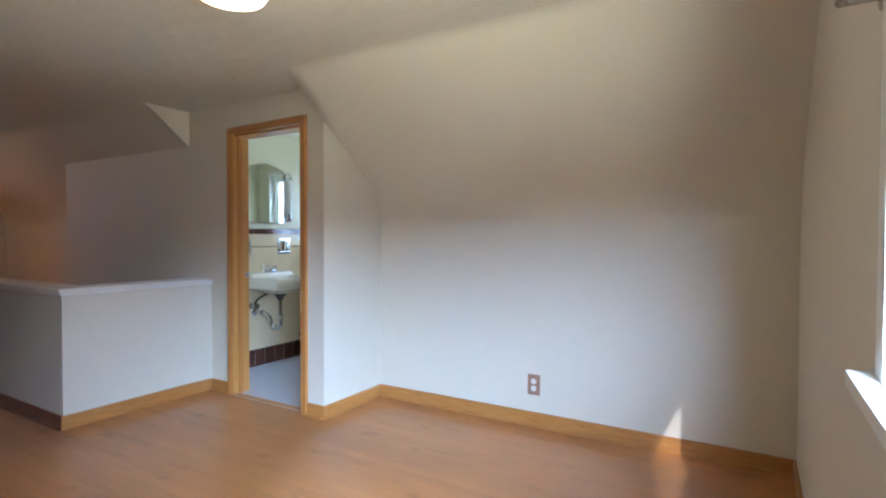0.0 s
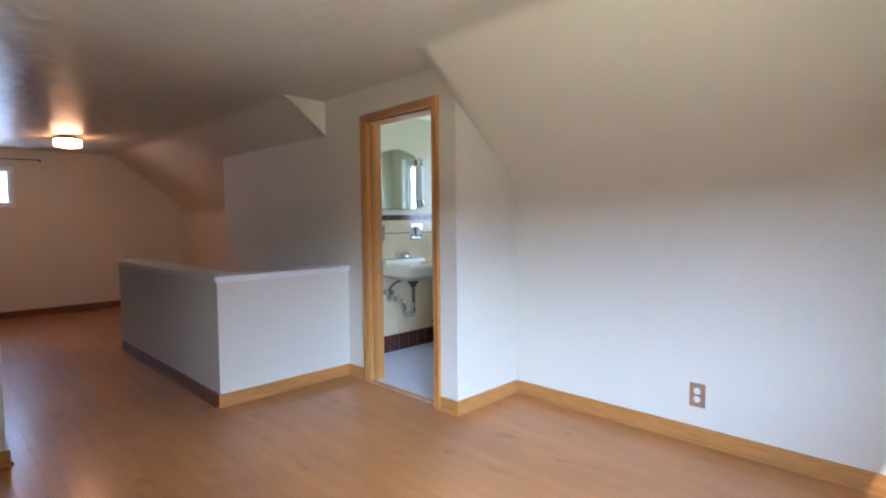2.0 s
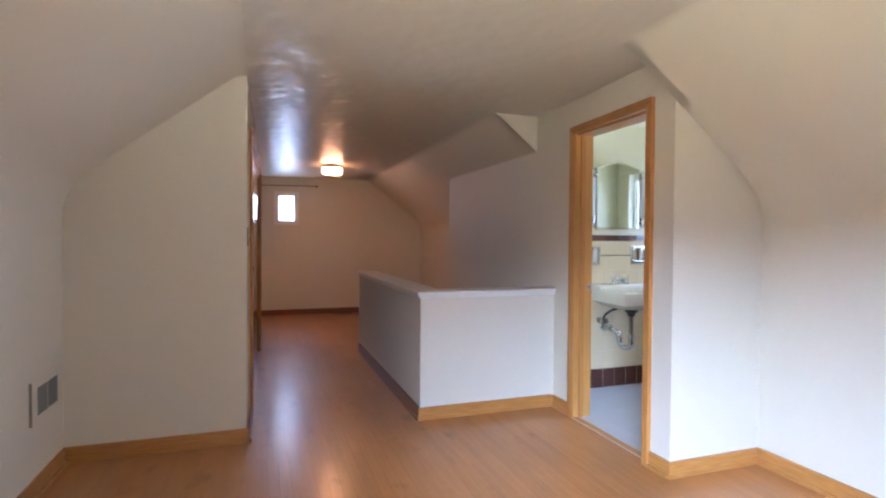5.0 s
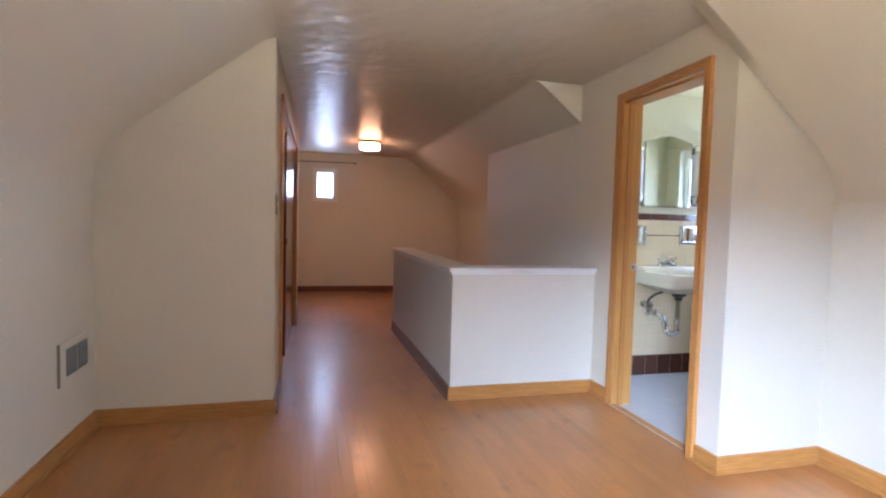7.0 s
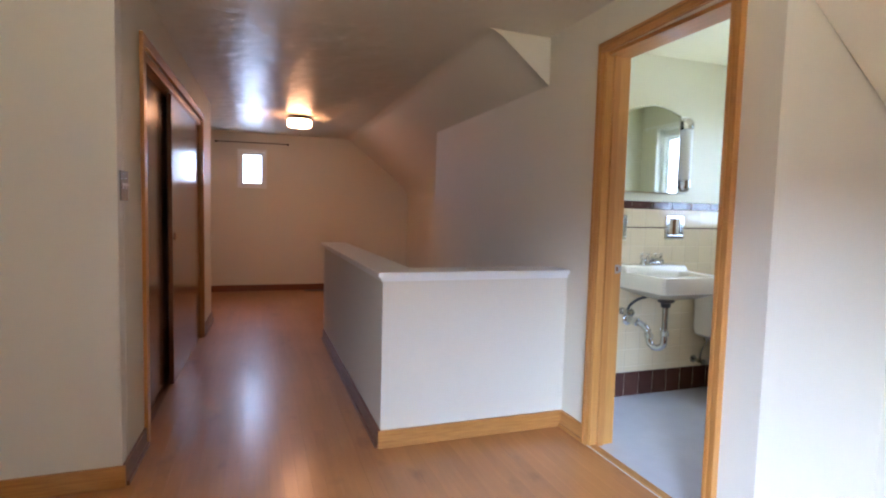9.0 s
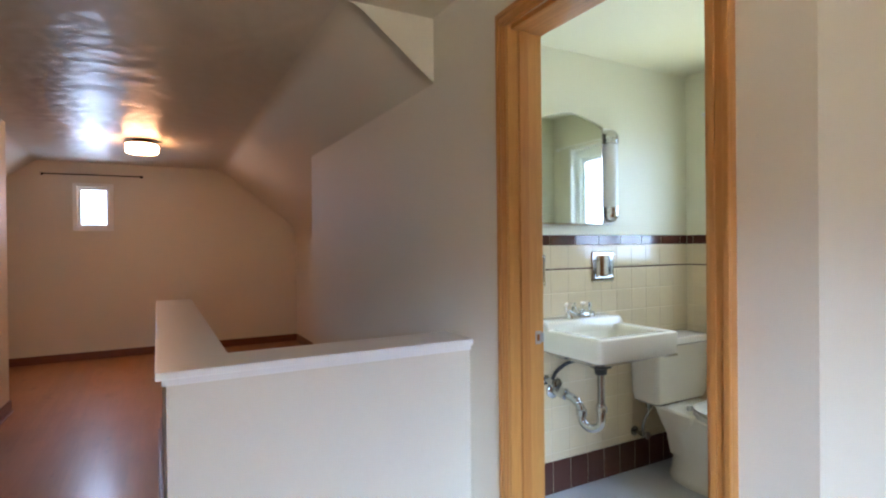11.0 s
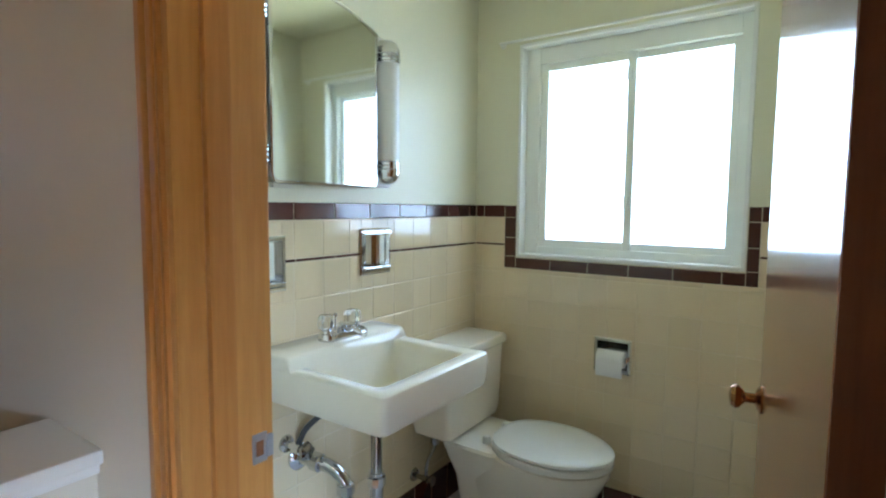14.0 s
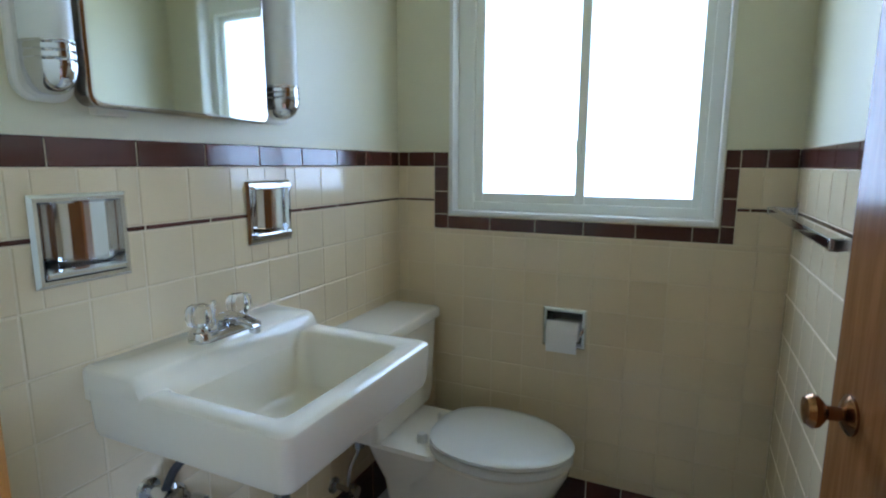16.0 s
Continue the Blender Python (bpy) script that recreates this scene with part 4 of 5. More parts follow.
def toilet():
    w, yc = BATH_L + 0.010, 1.402
    ob = thing("toilet", (-1.15, yc, 0.0), "ivory two-piece toilet with closed white lid", "toilet")
    b = bmesh.new()
    rings = []
    for z, x0, x1, h in ((0.003, -1.37, -0.955, 0.118), (0.025, -1.375, -0.95, 0.122), (0.045, -1.365, -0.955, 0.114), (0.12, -1.355, -0.935, 0.108), (0.19, -1.345, -0.890, 0.120),
                         (0.255, -1.32, -0.832, 0.150), (0.315, -1.27, -0.804, 0.164), (0.340, -1.24, -0.792, 0.170), (0.360, -1.24, -0.789, 0.170), (0.367, -1.235, -0.795, 0.164)):
        rings.append(egg(x0, x1, yc, h, z))
    ringed(b, rings)
    into(ob, part("bowl", b, CHINA, None, "", True))
    b = bmesh.new()
    ringed(b, [rounded(-1.335, -1.17, yc - 0.100, yc + 0.100, 0.03, 0.14), rounded(-1.345, -1.155, yc - 0.115, yc + 0.115, 0.03, 0.24), rounded(-1.365, -1.15, yc - 0.138, yc + 0.138, 0.03, 0.31), rounded(-1.380, -1.145, yc - 0.152, yc + 0.152, 0.03, 0.365), rounded(-1.378, -1.15, yc - 0.147, yc + 0.147, 0.03, 0.376)])
    into(ob, part("shelf", b, CHINA, None, "", True))
    b = bmesh.new()
    y0, y1, f = yc - 0.205, yc + 0.205, -1.305
    ringed(b, [rounded(w + 0.012, f - 0.03, y0 + 0.035, y1 - 0.035, 0.03, 0.377), rounded(w + 0.004, f - 0.012, y0 + 0.016, y1 - 0.016, 0.028, 0.392), rounded(w, f - 0.006, y0 + 0.010, y1 - 0.010, 0.024, 0.43), rounded(w, f, y0, y1, 0.022, 0.682)])
    t = into(ob, part("tank", b, CHINA, None, "", True))
    b = bmesh.new()
    ringed(b, [rounded(w - 0.004, f + 0.004, y0 - 0.006, y1 + 0.006, 0.022, 0.683), rounded(w - 0.004, f + 0.012, y0 - 0.014, y1 + 0.014, 0.022, 0.690), rounded(w - 0.004, f + 0.012, y0 - 0.014, y1 + 0.014, 0.022, 0.712), rounded(w, f + 0.006, y0 - 0.008, y1 + 0.008, 0.020, 0.720), rounded(w + 0.01, f - 0.006, y0 + 0.004, y1 - 0.004, 0.018, 0.722)])
    into(ob, part("tank_lid", b, CHINA, None, "", True))
    b = bmesh.new()
    turned(b, [(0.014, 0), (0.013, 0.006), (0.006, 0.009), (0.006, 0.016)], (f, y0 + 0.055, 0.645), (1, 0, 0), 16)
    box(b, f + 0.012, f + 0.022, y0 + 0.050, y0 + 0.125, 0.638, 0.651, 0.004)
    o = part("flush_lever", b, CHROME, None, "chrome flush lever", True)
    o.parent, o.matrix_parent_inverse = t, Matrix.Identity(4)
    b = bmesh.new()
    ringed(b, [egg(-1.205, -0.787, yc, 0.166, 0.368, flat=0.2), egg(-1.208, -0.783, yc, 0.170, 0.373, flat=0.2), egg(-1.208, -0.783, yc, 0.170, 0.388, flat=0.2), egg(-1.203, -0.789, yc, 0.165, 0.393, flat=0.2)])
    into(ob, part("seat", b, SEATWHITE, None, "", True))
    b = bmesh.new()
    ringed(b, [egg(-1.203, -0.787, yc, 0.165, 0.3965, flat=0.2), egg(-1.206, -0.781, yc, 0.170, 0.400, flat=0.2), egg(-1.206, -0.781, yc, 0.170, 0.409, flat=0.2), egg(-1.198, -0.790, yc, 0.161, 0.415, flat=0.2), egg(-1.17, -0.82, yc, 0.132, 0.419, flat=0.2), egg(-1.08, -0.90, yc, 0.060, 0.421, flat=0.2)])
    into(ob, part("lid", b, SEATWHITE, None, "white closed lid", True))
    for dy in (-0.075, 0.075):
        b = bmesh.new()
        turned(b, [(0.016, 0.364), (0.016, 0.394), (0.012, 0.402), (0.002, 0.404)], (-1.222, yc + dy, 0), n=14)
        into(ob, part("seat_hinge", b, SEATWHITE, None, "", True))
    for dy in (-0.085, 0.085):
        b = bmesh.new()
        turned(b, [(0.013, 0.024), (0.012, 0.036), (0.006, 0.044), (0.001, 0.045)], (-1.20, yc + dy * 1.25, 0), n=12)
        into(ob, part("bolt_cap", b, CHINA, None, "", True))
    ww = BATH_L + 0.006
    b = bmesh.new()
    turned(b, [(0.026, 0), (0.024, 0.006), (0.009, 0.008), (0.009, 0.045), (0.014, 0.046), (0.014, 0.066), (0.008, 0.068), (0.008, 0.080), (0.019, 0.082), (0.019, 0.090)], (ww, yc - 0.165, 0.21), (1, 0, 0), 16)
    v = into(ob, part("supply_valve", b, DULL, None, "tarnished supply valve", True))
    b = bmesh.new()
    piped(b, [(ww + 0.056, yc - 0.165, 0.215), (ww + 0.060, yc - 0.165, 0.28), (ww + 0.085, yc - 0.145, 0.34), (ww + 0.085, yc - 0.145, 0.385)], 0.006, 8)
    turned(b, [(0.016, 0.350), (0.018, 0.352), (0.018, 0.378), (0.012, 0.380)], (ww + 0.085, yc - 0.145, 0), n=8)
    into(ob, part("supply_tube", b, DULL, None, "", True))


toilet()


def mirror_cabinet():
    f = BATH_L + 0.042
    y0, y1, z0, z1, top = 0.577, 0.985, 1.303, 1.785, 1.842
    ob = thing("mirror_cabinet", (BATH_L, y0, z0), "arched frameless mirror cabinet with chrome edge", "mirror cabinet")
    def outline(g):
        r = 0.022
        out = []
        for cy, cz, a in ((y0 + r, z0 + r, 180), (y1 - r, z0 + r, 270)):
            out += [(cy + (r + g) * math.cos(radians(a + 18 * i)), cz + (r + g) * math.sin(radians(a + 18 * i))) for i in range(6)]
        n = 14
        for i in range(n + 1):
            u = i / n
            y = y1 + g + (y0 - g - (y1 + g)) * u
            k = 1 - abs(2 * u - 1)
            out.append((y, z1 + g + (top - z1) * min(1.0, 1.55 * k - 0.60 * k * k)))
        return out
    b = bmesh.new()
    prism(b, outline(0.0), "x", BATH_L, f - 0.004)
    into(ob, part("case", b, DULL, None, "metal cabinet case"))
    b = bmesh.new()
    ringed(b, [[(f - 0.004, *p) for p in outline(0.004)], [(f + 0.001, *p) for p in outline(0.004)], [(f + 0.003, *p) for p in outline(0.001)], [(f + 0.003, *p) for p in outline(-0.006)], [(f - 0.003, *p) for p in outline(-0.006)]])
    into(ob, part("edge_trim", b, CHROME, None, "chrome edge", True))
    b = bmesh.new()
    prism(b, outline(-0.0055), "x", f, f + 0.0015)
    into(ob, part("mirror", b, MIRROR, None, "clear mirror glass"))


mirror_cabinet()


def mirror_light(y0, y1):
    z0, z1 = 1.304, 1.796
    yc, h = (y0 + y1) / 2, (y1 - y0) / 2
    ob = thing("mirror_light", (BATH_L, yc, z0), "unlit tubular mirror light with chrome end caps", "wall light", "lights beside the mirror")
    def plate(g):
        r = 0.032
        out = []
        for cy, cz, a in ((y1 - r, z1 - r, 0), (y0 + r, z1 - r, 90), (y0 + r, z0 + r, 180), (y1 - r, z0 + r, 270)):
            out += [(cy + (r - g) * math.cos(radians(a + 15 * i)), cz + (r - g) * math.sin(radians(a + 15 * i))) for i in range(7)]
        return out
    b = bmesh.new()
    ringed(b, [[(BATH_L, *p) for p in plate(0)], [(BATH_L + 0.012, *p) for p in plate(0)], [(BATH_L + 0.016, *p) for p in plate(0.005)]])
    into(ob, part("back_plate", b, TRIMWHITE, None, "white back plate", True))
    def bow(z, k=1.0, d=0.062):
        return [(BATH_L + 0.015 + d * k * math.sin(math.pi * i / 14), yc + (h - 0.012) * k * math.cos(math.pi * i / 14), z) for i in range(15)]
    b = bmesh.new()
    ringed(b, [bow(z0 + 0.085), bow(z1 - 0.085)])
    into(ob, part("tube", b, TUBE, None, "frosted glass tube", True))
    for s, a, e in ((1, z0 + 0.010, z0 + 0.088), (-1, z1 - 0.010, z1 - 0.088)):
        b = bmesh.new()
        rings = [bow(a, 0.35), bow(a + s * 0.004, 0.62), bow(a + s * 0.014, 0.86), bow(a + s * 0.028, 0.98), bow(a + s * 0.040, 1.04), bow(e, 1.04)]
        ringed(b, rings)
        cap = into(ob, part("end_cap", b, CHROME, None, "chrome end cap", True))
        for i in range(3):
            b = bmesh.new()
            m = a + s * (0.050 + 0.012 * i)
            ringed(b, [bow(m - 0.0025, 1.04), bow(m, 1.09), bow(m + 0.0025, 1.04)])
            o = part("rib", b, CHROME, None, "", True)
            o.parent, o.matrix_parent_inverse = cap, Matrix.Identity(4)


mirror_light(0.482, 0.572)
mirror_light(0.992, 1.100)


def recessed_holder(name, rect, label, tumbler):
    """A chrome tray let into the tiles, with a hollow bowed shell behind its frame."""
    y0, y1, z0, z1 = rect
    f = BATH_L + 0.006
    ob = thing(name, (f, y0, z0), label, "soap dish" if not tumbler else "tumbler holder")
    m = 0.017
    b = bmesh.new()
    def ring(x, g):
        return [(x, y0 + g, z0 + g), (x, y1 - g, z0 + g), (x, y1 - g, z1 - g), (x, y0 + g, z1 - g)]
    ringed(b, [ring(f - 0.002, 0), ring(f + 0.003, 0), ring(f + 0.008, 0.006), ring(f + 0.008, m - 0.005), ring(f - 0.004, m)], False)
    into(ob, part("frame", b, CHROME, None, "polished chrome frame"))
    b = bmesh.new()
    ya, yb, za, zb = y0 + m - 0.001, y1 - m + 0.001, z0 + m - 0.001, z1 - m + 0.001
    n, deep = 20, 0.046
    lows, tops = [], []
    for i in range(n + 1):
        u = i / n
        x, y = f - 0.003 - deep * math.sin(math.pi * u) ** 0.6, ya + (yb - ya) * u
        lows.append(b.verts.new((x, y, za)))
        tops.append(b.verts.new((x, y, zb)))
    for i in range(n):
        b.faces.new((lows[i], lows[i + 1], tops[i + 1], tops[i]))
    b.faces.new(lows)
    b.faces.new(tops)
    into(ob, part("shell", b, CHROME, None, "mirror-bright hollow shell", True))
    b = bmesh.new()
    box(b, f - 0.012, f + (0.019 if tumbler else 0.013), ya - 0.003, yb + 0.003, za - 0.001, za + 0.010, 0.003)
    into(ob, part("lip", b, CHROME))
    if tumbler:
        b = bmesh.new()
        box(b, f - 0.008, f + 0.018, ya - 0.006, yb + 0.006, zb - 0.004, zb + 0.006, 0.003)
        into(ob, part("hood", b, CHROME))
    else:
        for k in (0.3, 0.5, 0.7):
            y = ya + (yb - ya) * k
            into(ob, boxed("drain_rib", CHROME, None, f - 0.036, f - 0.012, y - 0.003, y + 0.003, za + 0.0005, za + 0.004, 0.001))


recessed_holder("soap_holder", SOAP, "recessed chrome soap holder in the tiles", False)
recessed_holder("tumbler_holder", TUMBLER, "recessed chrome tumbler holder in the tiles", True)


def paper_holder():
    x0, x1, z0, z1 = PAPER_BOX
    f = BATH_N - 0.006
    ob = thing("paper_holder", (x0, f, z0), "recessed chrome toilet paper holder with a roll", "toilet paper")
    b = bmesh.new()
    def ring(y, g):
        return [(x0 + g, y, z0 + g), (x1 - g, y, z0 + g), (x1 - g, y, z1 - g), (x0 + g, y, z1 - g)]
    ringed(b, [ring(f + 0.003, 0), ring(f - 0.005, 0), ring(f - 0.009, 0.005), ring(f - 0.009, 0.012), ring(f - 0.001, 0.016)], False)
    into(ob, part("frame", b, CHROME, None, "chrome frame"))
    b = bmesh.new()
    xa, xb, za, zb = x0 + 0.014, x1 - 0.014, z0 + 0.014, z1 - 0.014
    rows = [[b.verts.new((x, f + 0.002 + 0.044 * math.sin(math.pi * i / 12) ** 0.6, za + (zb - za) * i / 12)) for x in (xa, xb)] for i in range(13)]
    for u, v in zip(rows, rows[1:]):
        b.faces.new((u[0], u[1], v[1], v[0]))
    b.faces.new([u[0] for u in rows])
    b.faces.new([u[1] for u in rows])
    into(ob, part("recess", b, DULL, None, "dull metal hollow", True))
    for x, d in ((x0 + 0.010, 1), (x1 - 0.010, -1)):
        into(ob, boxed("arm", CHROME, None, min(x, x + d * 0.008), max(x, x + d * 0.008), f - 0.030, f + 0.004, 0.666, 0.686, 0.003))
    b = bmesh.new()
    turned(b, [(0.010, 0), (0.030, 0), (0.0305, 0.001), (0.0305, 0.099), (0.030, 0.100), (0.010, 0.100)], ((x0 + x1) / 2 - 0.05, f - 0.020, 0.676), (1, 0, 0), 28)
    r = into(ob, part("paper_roll", b, PAPER, None, "white paper roll", True))
    b = bmesh.new()
    piped(b, [(x0 + 0.012, f - 0.020, 0.676), (x1 - 0.012, f - 0.020, 0.676)], 0.009, 10)
    into(ob, part("spindle", b, CHROME, None, "", True))
    b = bmesh.new()
    xs = ((x0 + x1) / 2 - 0.049, (x0 + x1) / 2 + 0.049)
    rows = [(f - 0.0508, 0.679), (f - 0.0510, 0.654), (f - 0.049, 0.629), (f - 0.046, 0.611)]
    vs = [[b.verts.new((x, y, z)) for x in xs] for y, z in rows]
    for a, c in zip(vs, vs[1:]):
        b.faces.new((a[0], a[1], c[1], c[0]))
    o = part("loose_sheet", b, PAPER, None, "loose end of the paper")
    o.parent, o.matrix_parent_inverse = r, Matrix.Identity(4)
    sol = o.modifiers.new("thick", "SOLIDIFY")
    sol.thickness = 0.0012


paper_holder()


def towel_bar():
    w, z = BATH_R - 0.006, 1.090
    ob = thing("towel_bar", (w, 1.62, z), "chrome towel bar on the tiled wall", "towel bar")
    for y in (1.625, 0.96):
        b = bmesh.new()
        box(b, w - 0.008, w, y - 0.024, y + 0.024, z - 0.024, z + 0.024, 0.003)
        box(b, w - 0.070, w - 0.008, y - 0.009, y + 0.009, z - 0.010, z + 0.010, 0.003)
        into(ob, part("post", b, CHROME))
    b = bmesh.new()
    box(b, w - 0.068, w - 0.056, 0.955, 1.635, z - 0.009, z + 0.009, 0.002)
    into(ob, part("bar", b, CHROME))


towel_bar()


# ---- wall tiles ----
G = 0.0023
TOP, STRIP, LINER, ROW, BASE = 1.250, 0.050, 0.011, 0.110, 0.160
Z_STRIP = TOP - STRIP
Z_LINER = Z_STRIP - ROW - LINER
SHARED = {}


def tile(parent, name, axis, face, u0, u1, z0, z1, mat, proud=0.0):
    """One tile in the wall's plane; u runs along the wall. Tiles of a size share a mesh."""
    for h0, h1, k0, k1 in HOLES.get((axis, face), ()):
        if u0 < h1 and u1 > h0 and z0 < k1 and z1 > k0:
            for a, b, c, d in ((u0, h0, z0, z1), (h1, u1, z0, z1), (max(u0, h0), min(u1, h1), z0, k0), (max(u0, h0), min(u1, h1), k1, z1)):
                if b - a > 0.006 and d - c > 0.006:
                    tile(parent, name, axis, face, a, b, c, d, mat, proud)
            return
    w, h = round(u1 - u0, 4), round(z1 - z0, 4)
    if w < 0.006 or h < 0.004:
        return
    key = (axis, face, w, h, mat.name)
    if key not in SHARED:
        b = bmesh.new()
        d, e = 0.006 + proud, min(0.0022, h / 4)
        side = 1 if face > 0 else -1
        if axis == "x":
            rings = [[(s, a * (w / 2 - g), c * (h / 2 - g)) for a, c in ((-1, -1), (1, -1), (1, 1), (-1, 1))] for s, g in ((0, 0), (side * (d - 0.0015), 0), (side * d, e))]
        else:
            rings = [[(a * (w / 2 - g), s, c * (h / 2 - g)) for a, c in ((-1, -1), (1, -1), (1, 1), (-1, 1))] for s, g in ((0, 0), (side * (d - 0.0015), 0), (side * d, e))]
        ringed(b, rings)
        b.normal_update()
        me = bpy.data.meshes.new(name)
        b.to_mesh(me)
        b.free()
        me.materials.append(mat)
        SHARED[key] = me
    ob = new(name, SHARED[key])
    uc, zc = (u0 + u1) / 2, (z0 + z1) / 2
    ob.location = (FACES[(axis, face)], uc, zc) if axis == "x" else (uc, FACES[(axis, face)], zc)
    ob.parent = parent


FACES = {("x", 1): BATH_L, ("x", -1): BATH_R, ("y", -1): BATH_N}


def course(parent, name, axis, face, u0, u1, z0, z1, pitch, mat, start=0.0, proud=0.0, skip=()):
    """A row of tiles from u0 to u1; skip: spans left free."""
    u = u0 + start - (pitch if start > 0 else 0)
    while u < u1 - 1e-4:
        a, b = max(u, u0) + G / 2, min(u + pitch, u1) - G / 2
        for s0, s1 in skip:
            if a < s1 and b > s0:
                if a < s0 and b > s1:
                    tile(parent, name, axis, face, s1 + G / 2, b, z0, z1, mat, proud)
                    b = s0 - G / 2
                elif a < s0:
                    b = s0 - G / 2
                else:
                    a = s1 + G / 2
        if b - a > 0.008:
            tile(parent, name, axis, face, a, b, z0, z1, mat, proud)
        u += pitch


def wainscot(parent, axis, face, u0, u1, hole=None, start=0.0, top_start=0.0):
    """Cream tiles with a thin brown line, a brown top strip and a brown base. hole: (u0, u1, z0) of a window."""
    h = [] if hole is None else [(hole[0], hole[1])]
    course(parent, "strip_tile", axis, face, u0, u1, Z_STRIP + G / 2, TOP, 0.157, BROWN, top_start, 0.001, h)
    course(parent, "tile", axis, face, u0, u1, Z_STRIP - ROW + G / 2, Z_STRIP - G / 2, ROW, TILE, start, 0, h)
    course(parent, "liner_tile", axis, face, u0, u1, Z_LINER + G / 2, Z_LINER + LINER - G / 2, 0.155, BROWN, start * 0.7, 0, h)
    z = Z_LINER
    while z > BASE + 0.01:
        low_z = max(z - ROW, BASE)
        cut = h if hole and z > hole[2] + 0.004 else []
        if cut and low_z < hole[2]:
            course(parent, "tile", axis, face, u0, u1, hole[2] + G / 2, z - G / 2, ROW, TILE, start, 0, cut)
            course(parent, "tile", axis, face, u0, u1, low_z + G / 2, hole[2] - G / 2, ROW, TILE, start)
        else:
            course(parent, "tile", axis, face, u0, u1, low_z + G / 2, z - G / 2, ROW, TILE, start, 0, cut)
        z = low_z
    course(parent, "base_tile", axis, face, u0, u1, 0.004, BASE - G / 2, 0.112, BROWN, start, 0.001)


def grout(name, parts):
    b = bmesh.new()
    for u in parts:
        box(b, *u)
    return structure(name, b, GROUT, "pale grout bed behind the tiles")


g = 0.0048
grout("trim_grout_west", [(BATH_L, BATH_L + g, *u) for u in around(BATH_IN + 0.012, BATH_N - g, 0.003, TOP - 0.003, HOLES[("x", 1)])])
grout("trim_grout_east", [(BATH_R - g, BATH_R, 0.604, BATH_N - g, 0.003, TOP - 0.003)])
V0, V1, VB = -1.349, -0.414, 0.986          # outer edges of the brown border round the window
grout("trim_grout_north", [(BATH_L + g, BW[0] - 0.004, BATH_N - g, BATH_N, 0.003, TOP - 0.003), (BW[1] + 0.004, BATH_R - g, BATH_N - g, BATH_N, 0.003, TOP - 0.003), *[(a, b, BATH_N - g, BATH_N, c, d) for a, b, c, d in around(BW[0] - 0.004, BW[1] + 0.004, 0.003, BW[2] - 0.004, HOLES[("y", -1)])]])
wainscot(wall_bath_west, "x", 1, BATH_IN + 0.014, BATH_N - 0.006, None, 0.060, 0.031)
wainscot(wall_bath_east, "x", -1, 0.605, BATH_N - 0.006, None, 0.05, 0.07)
wainscot(wall_bath_north, "y", -1, BATH_L + 0.006, BATH_R - 0.006, (V0, V1, VB), 0.035, 0.04)
for u0, u1 in ((V0, BW[0] - 0.004), (BW[1] + 0.004, V1)):
    z = TOP
    for zz in (TOP - 0.050, TOP - 0.135, VB + 0.050, VB):
        tile(wall_bath_north, "border_tile", "y", -1, u0 + G / 2, u1 - G / 2, zz + G / 2, z - G / 2, BROWN, 0.001)
        z = zz
course(wall_bath_north, "border_tile", "y", -1, BW[0] - 0.004, BW[1] + 0.004, VB + G / 2, BW[2] - 0.006, 0.155, BROWN, 0.0, 0.001)


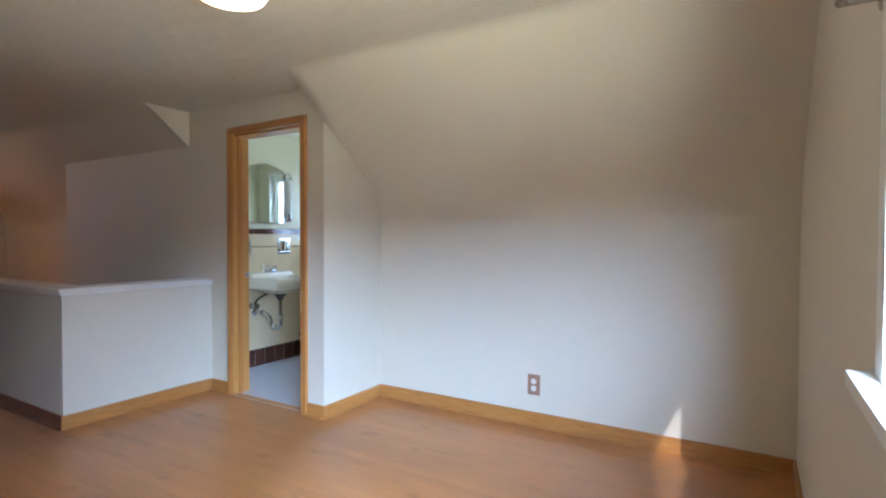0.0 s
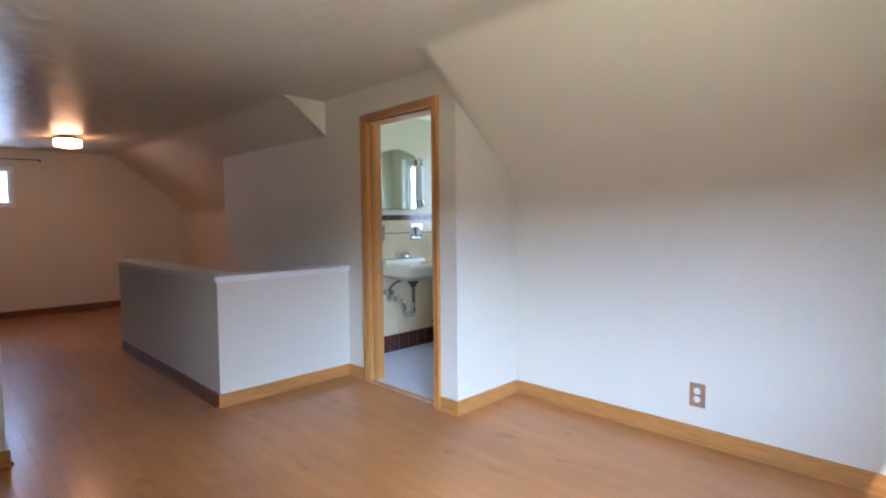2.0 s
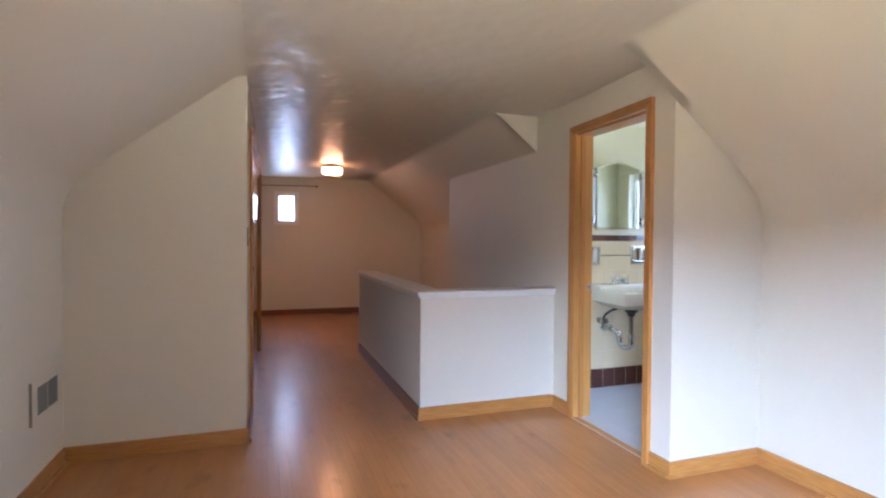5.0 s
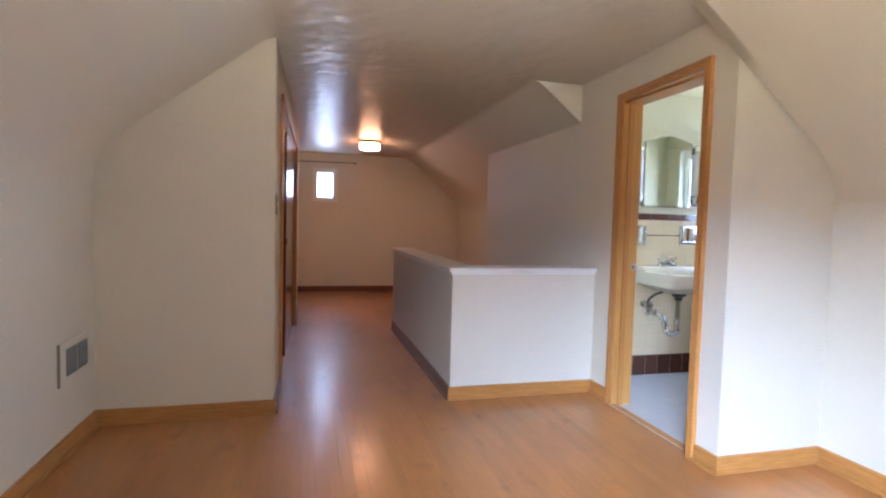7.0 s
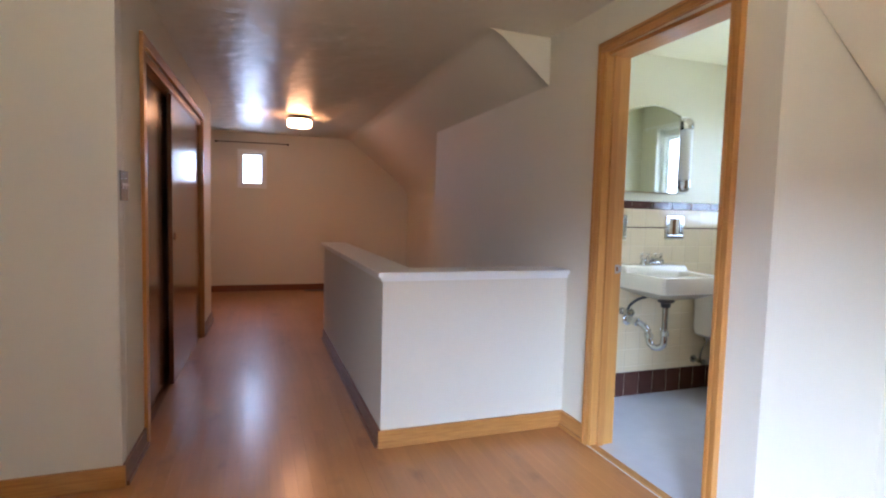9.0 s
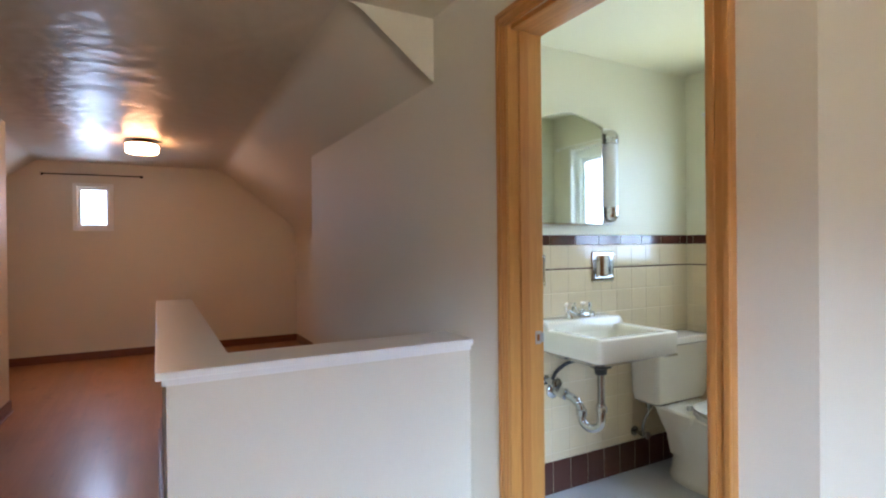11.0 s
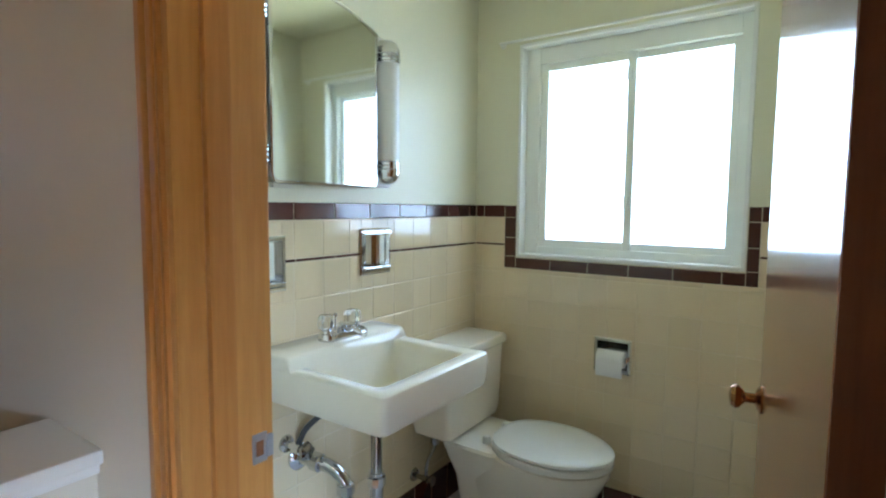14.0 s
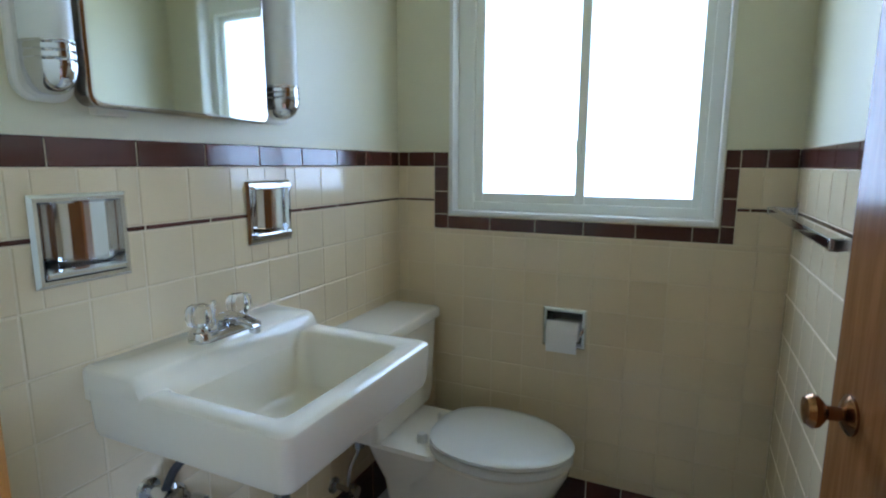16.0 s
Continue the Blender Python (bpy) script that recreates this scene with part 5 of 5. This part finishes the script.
# ---- floor boards ----
def boards():
    """Oak strips along the attic; near ones single, the rest joined."""
    rng = random.Random(5)
    width, gap = 0.057, 0.0003
    near, far = [], bmesh.new()
    y = LEFT
    shared = {}
    count = 0
    while y < KNEE - 0.001:
        y1 = min(y + width, KNEE)
        spans = [(WEST, EAST)]
        mid = (y + y1) / 2
        if HW_Y + HW_T - 0.03 < mid < FRONT_L - 0.02:
            spans = [(WEST, STAIR_END), (HW_X - 0.02, EAST)]
        if mid > FRONT_L - 0.02:
            spans = [(WEST, STAIR_END), (-0.01, EAST)]
            if mid < FRONT_L + 0.02:
                spans = [(WEST, STAIR_END), (HW_X - 0.02, EAST)]
        if HW_Y < mid < HW_Y + HW_T - 0.03:
            spans = [(WEST, STAIR_END - 0.05), (HW_X - 0.02, EAST)]
        if mid < CORRIDOR - 0.02:
            spans = [(WEST, CLOSET_END), (CLOSET - 0.02, EAST)]
        for a, b in spans:
            x = a
            first = rng.uniform(0.3, 1.9)
            while x < b - 0.001:
                n = first if x == a else rng.choice((0.9, 1.2, 1.5, 1.8, 2.1))
                e = b if b - (x + n) < 0.4 else x + n
                w, l = y1 - y - gap, e - x - gap
                c = Vector(((x + e) / 2, mid, 0))
                if e > -1.3 and count < 300 and w > 0.02:
                    key = (round(l, 3), round(w, 3))
                    if key not in shared:
                        bm_ = bmesh.new()
                        ringed(bm_, [[(s * (l / 2 - q), t * (w / 2 - q), z) for s, t in ((-1, -1), (1, -1), (1, 1), (-1, 1))] for z, q in ((-0.013, 0), (-0.0003, 0), (0.0, 0.0003))])
                        me = bpy.data.meshes.new("board")
                        bm_.normal_update()
                        bm_.to_mesh(me)
                        bm_.free()
                        me.materials.append(FLOORWOOD)
                        shared[key] = me
                    o = new("board", shared[key])
                    o.location, o.parent = c, floor
                    count += 1
                else:
                    near.append((c, l, w))
                x = e
        y = y1
    for c, l, w in near:
        ringed_fast(far, [[(c.x + s * (l + gap) / 2, c.y + t * (w + gap) / 2, z) for s, t in ((-1, -1), (1, -1), (1, 1), (-1, 1))] for z in (-0.013, 0.0)])
    tagged(part("boards", far, FLOORWOOD, floor), kind="stuff")


def ringed_fast(bm_, rings):
    made = [[bm_.verts.new(p) for p in r] for r in rings]
    for a, b in zip(made, made[1:]):
        for i in range(4):
            bm_.faces.new((a[i], a[(i + 1) % 4], b[(i + 1) % 4], b[i]))
    bm_.faces.new(made[-1])


boards()
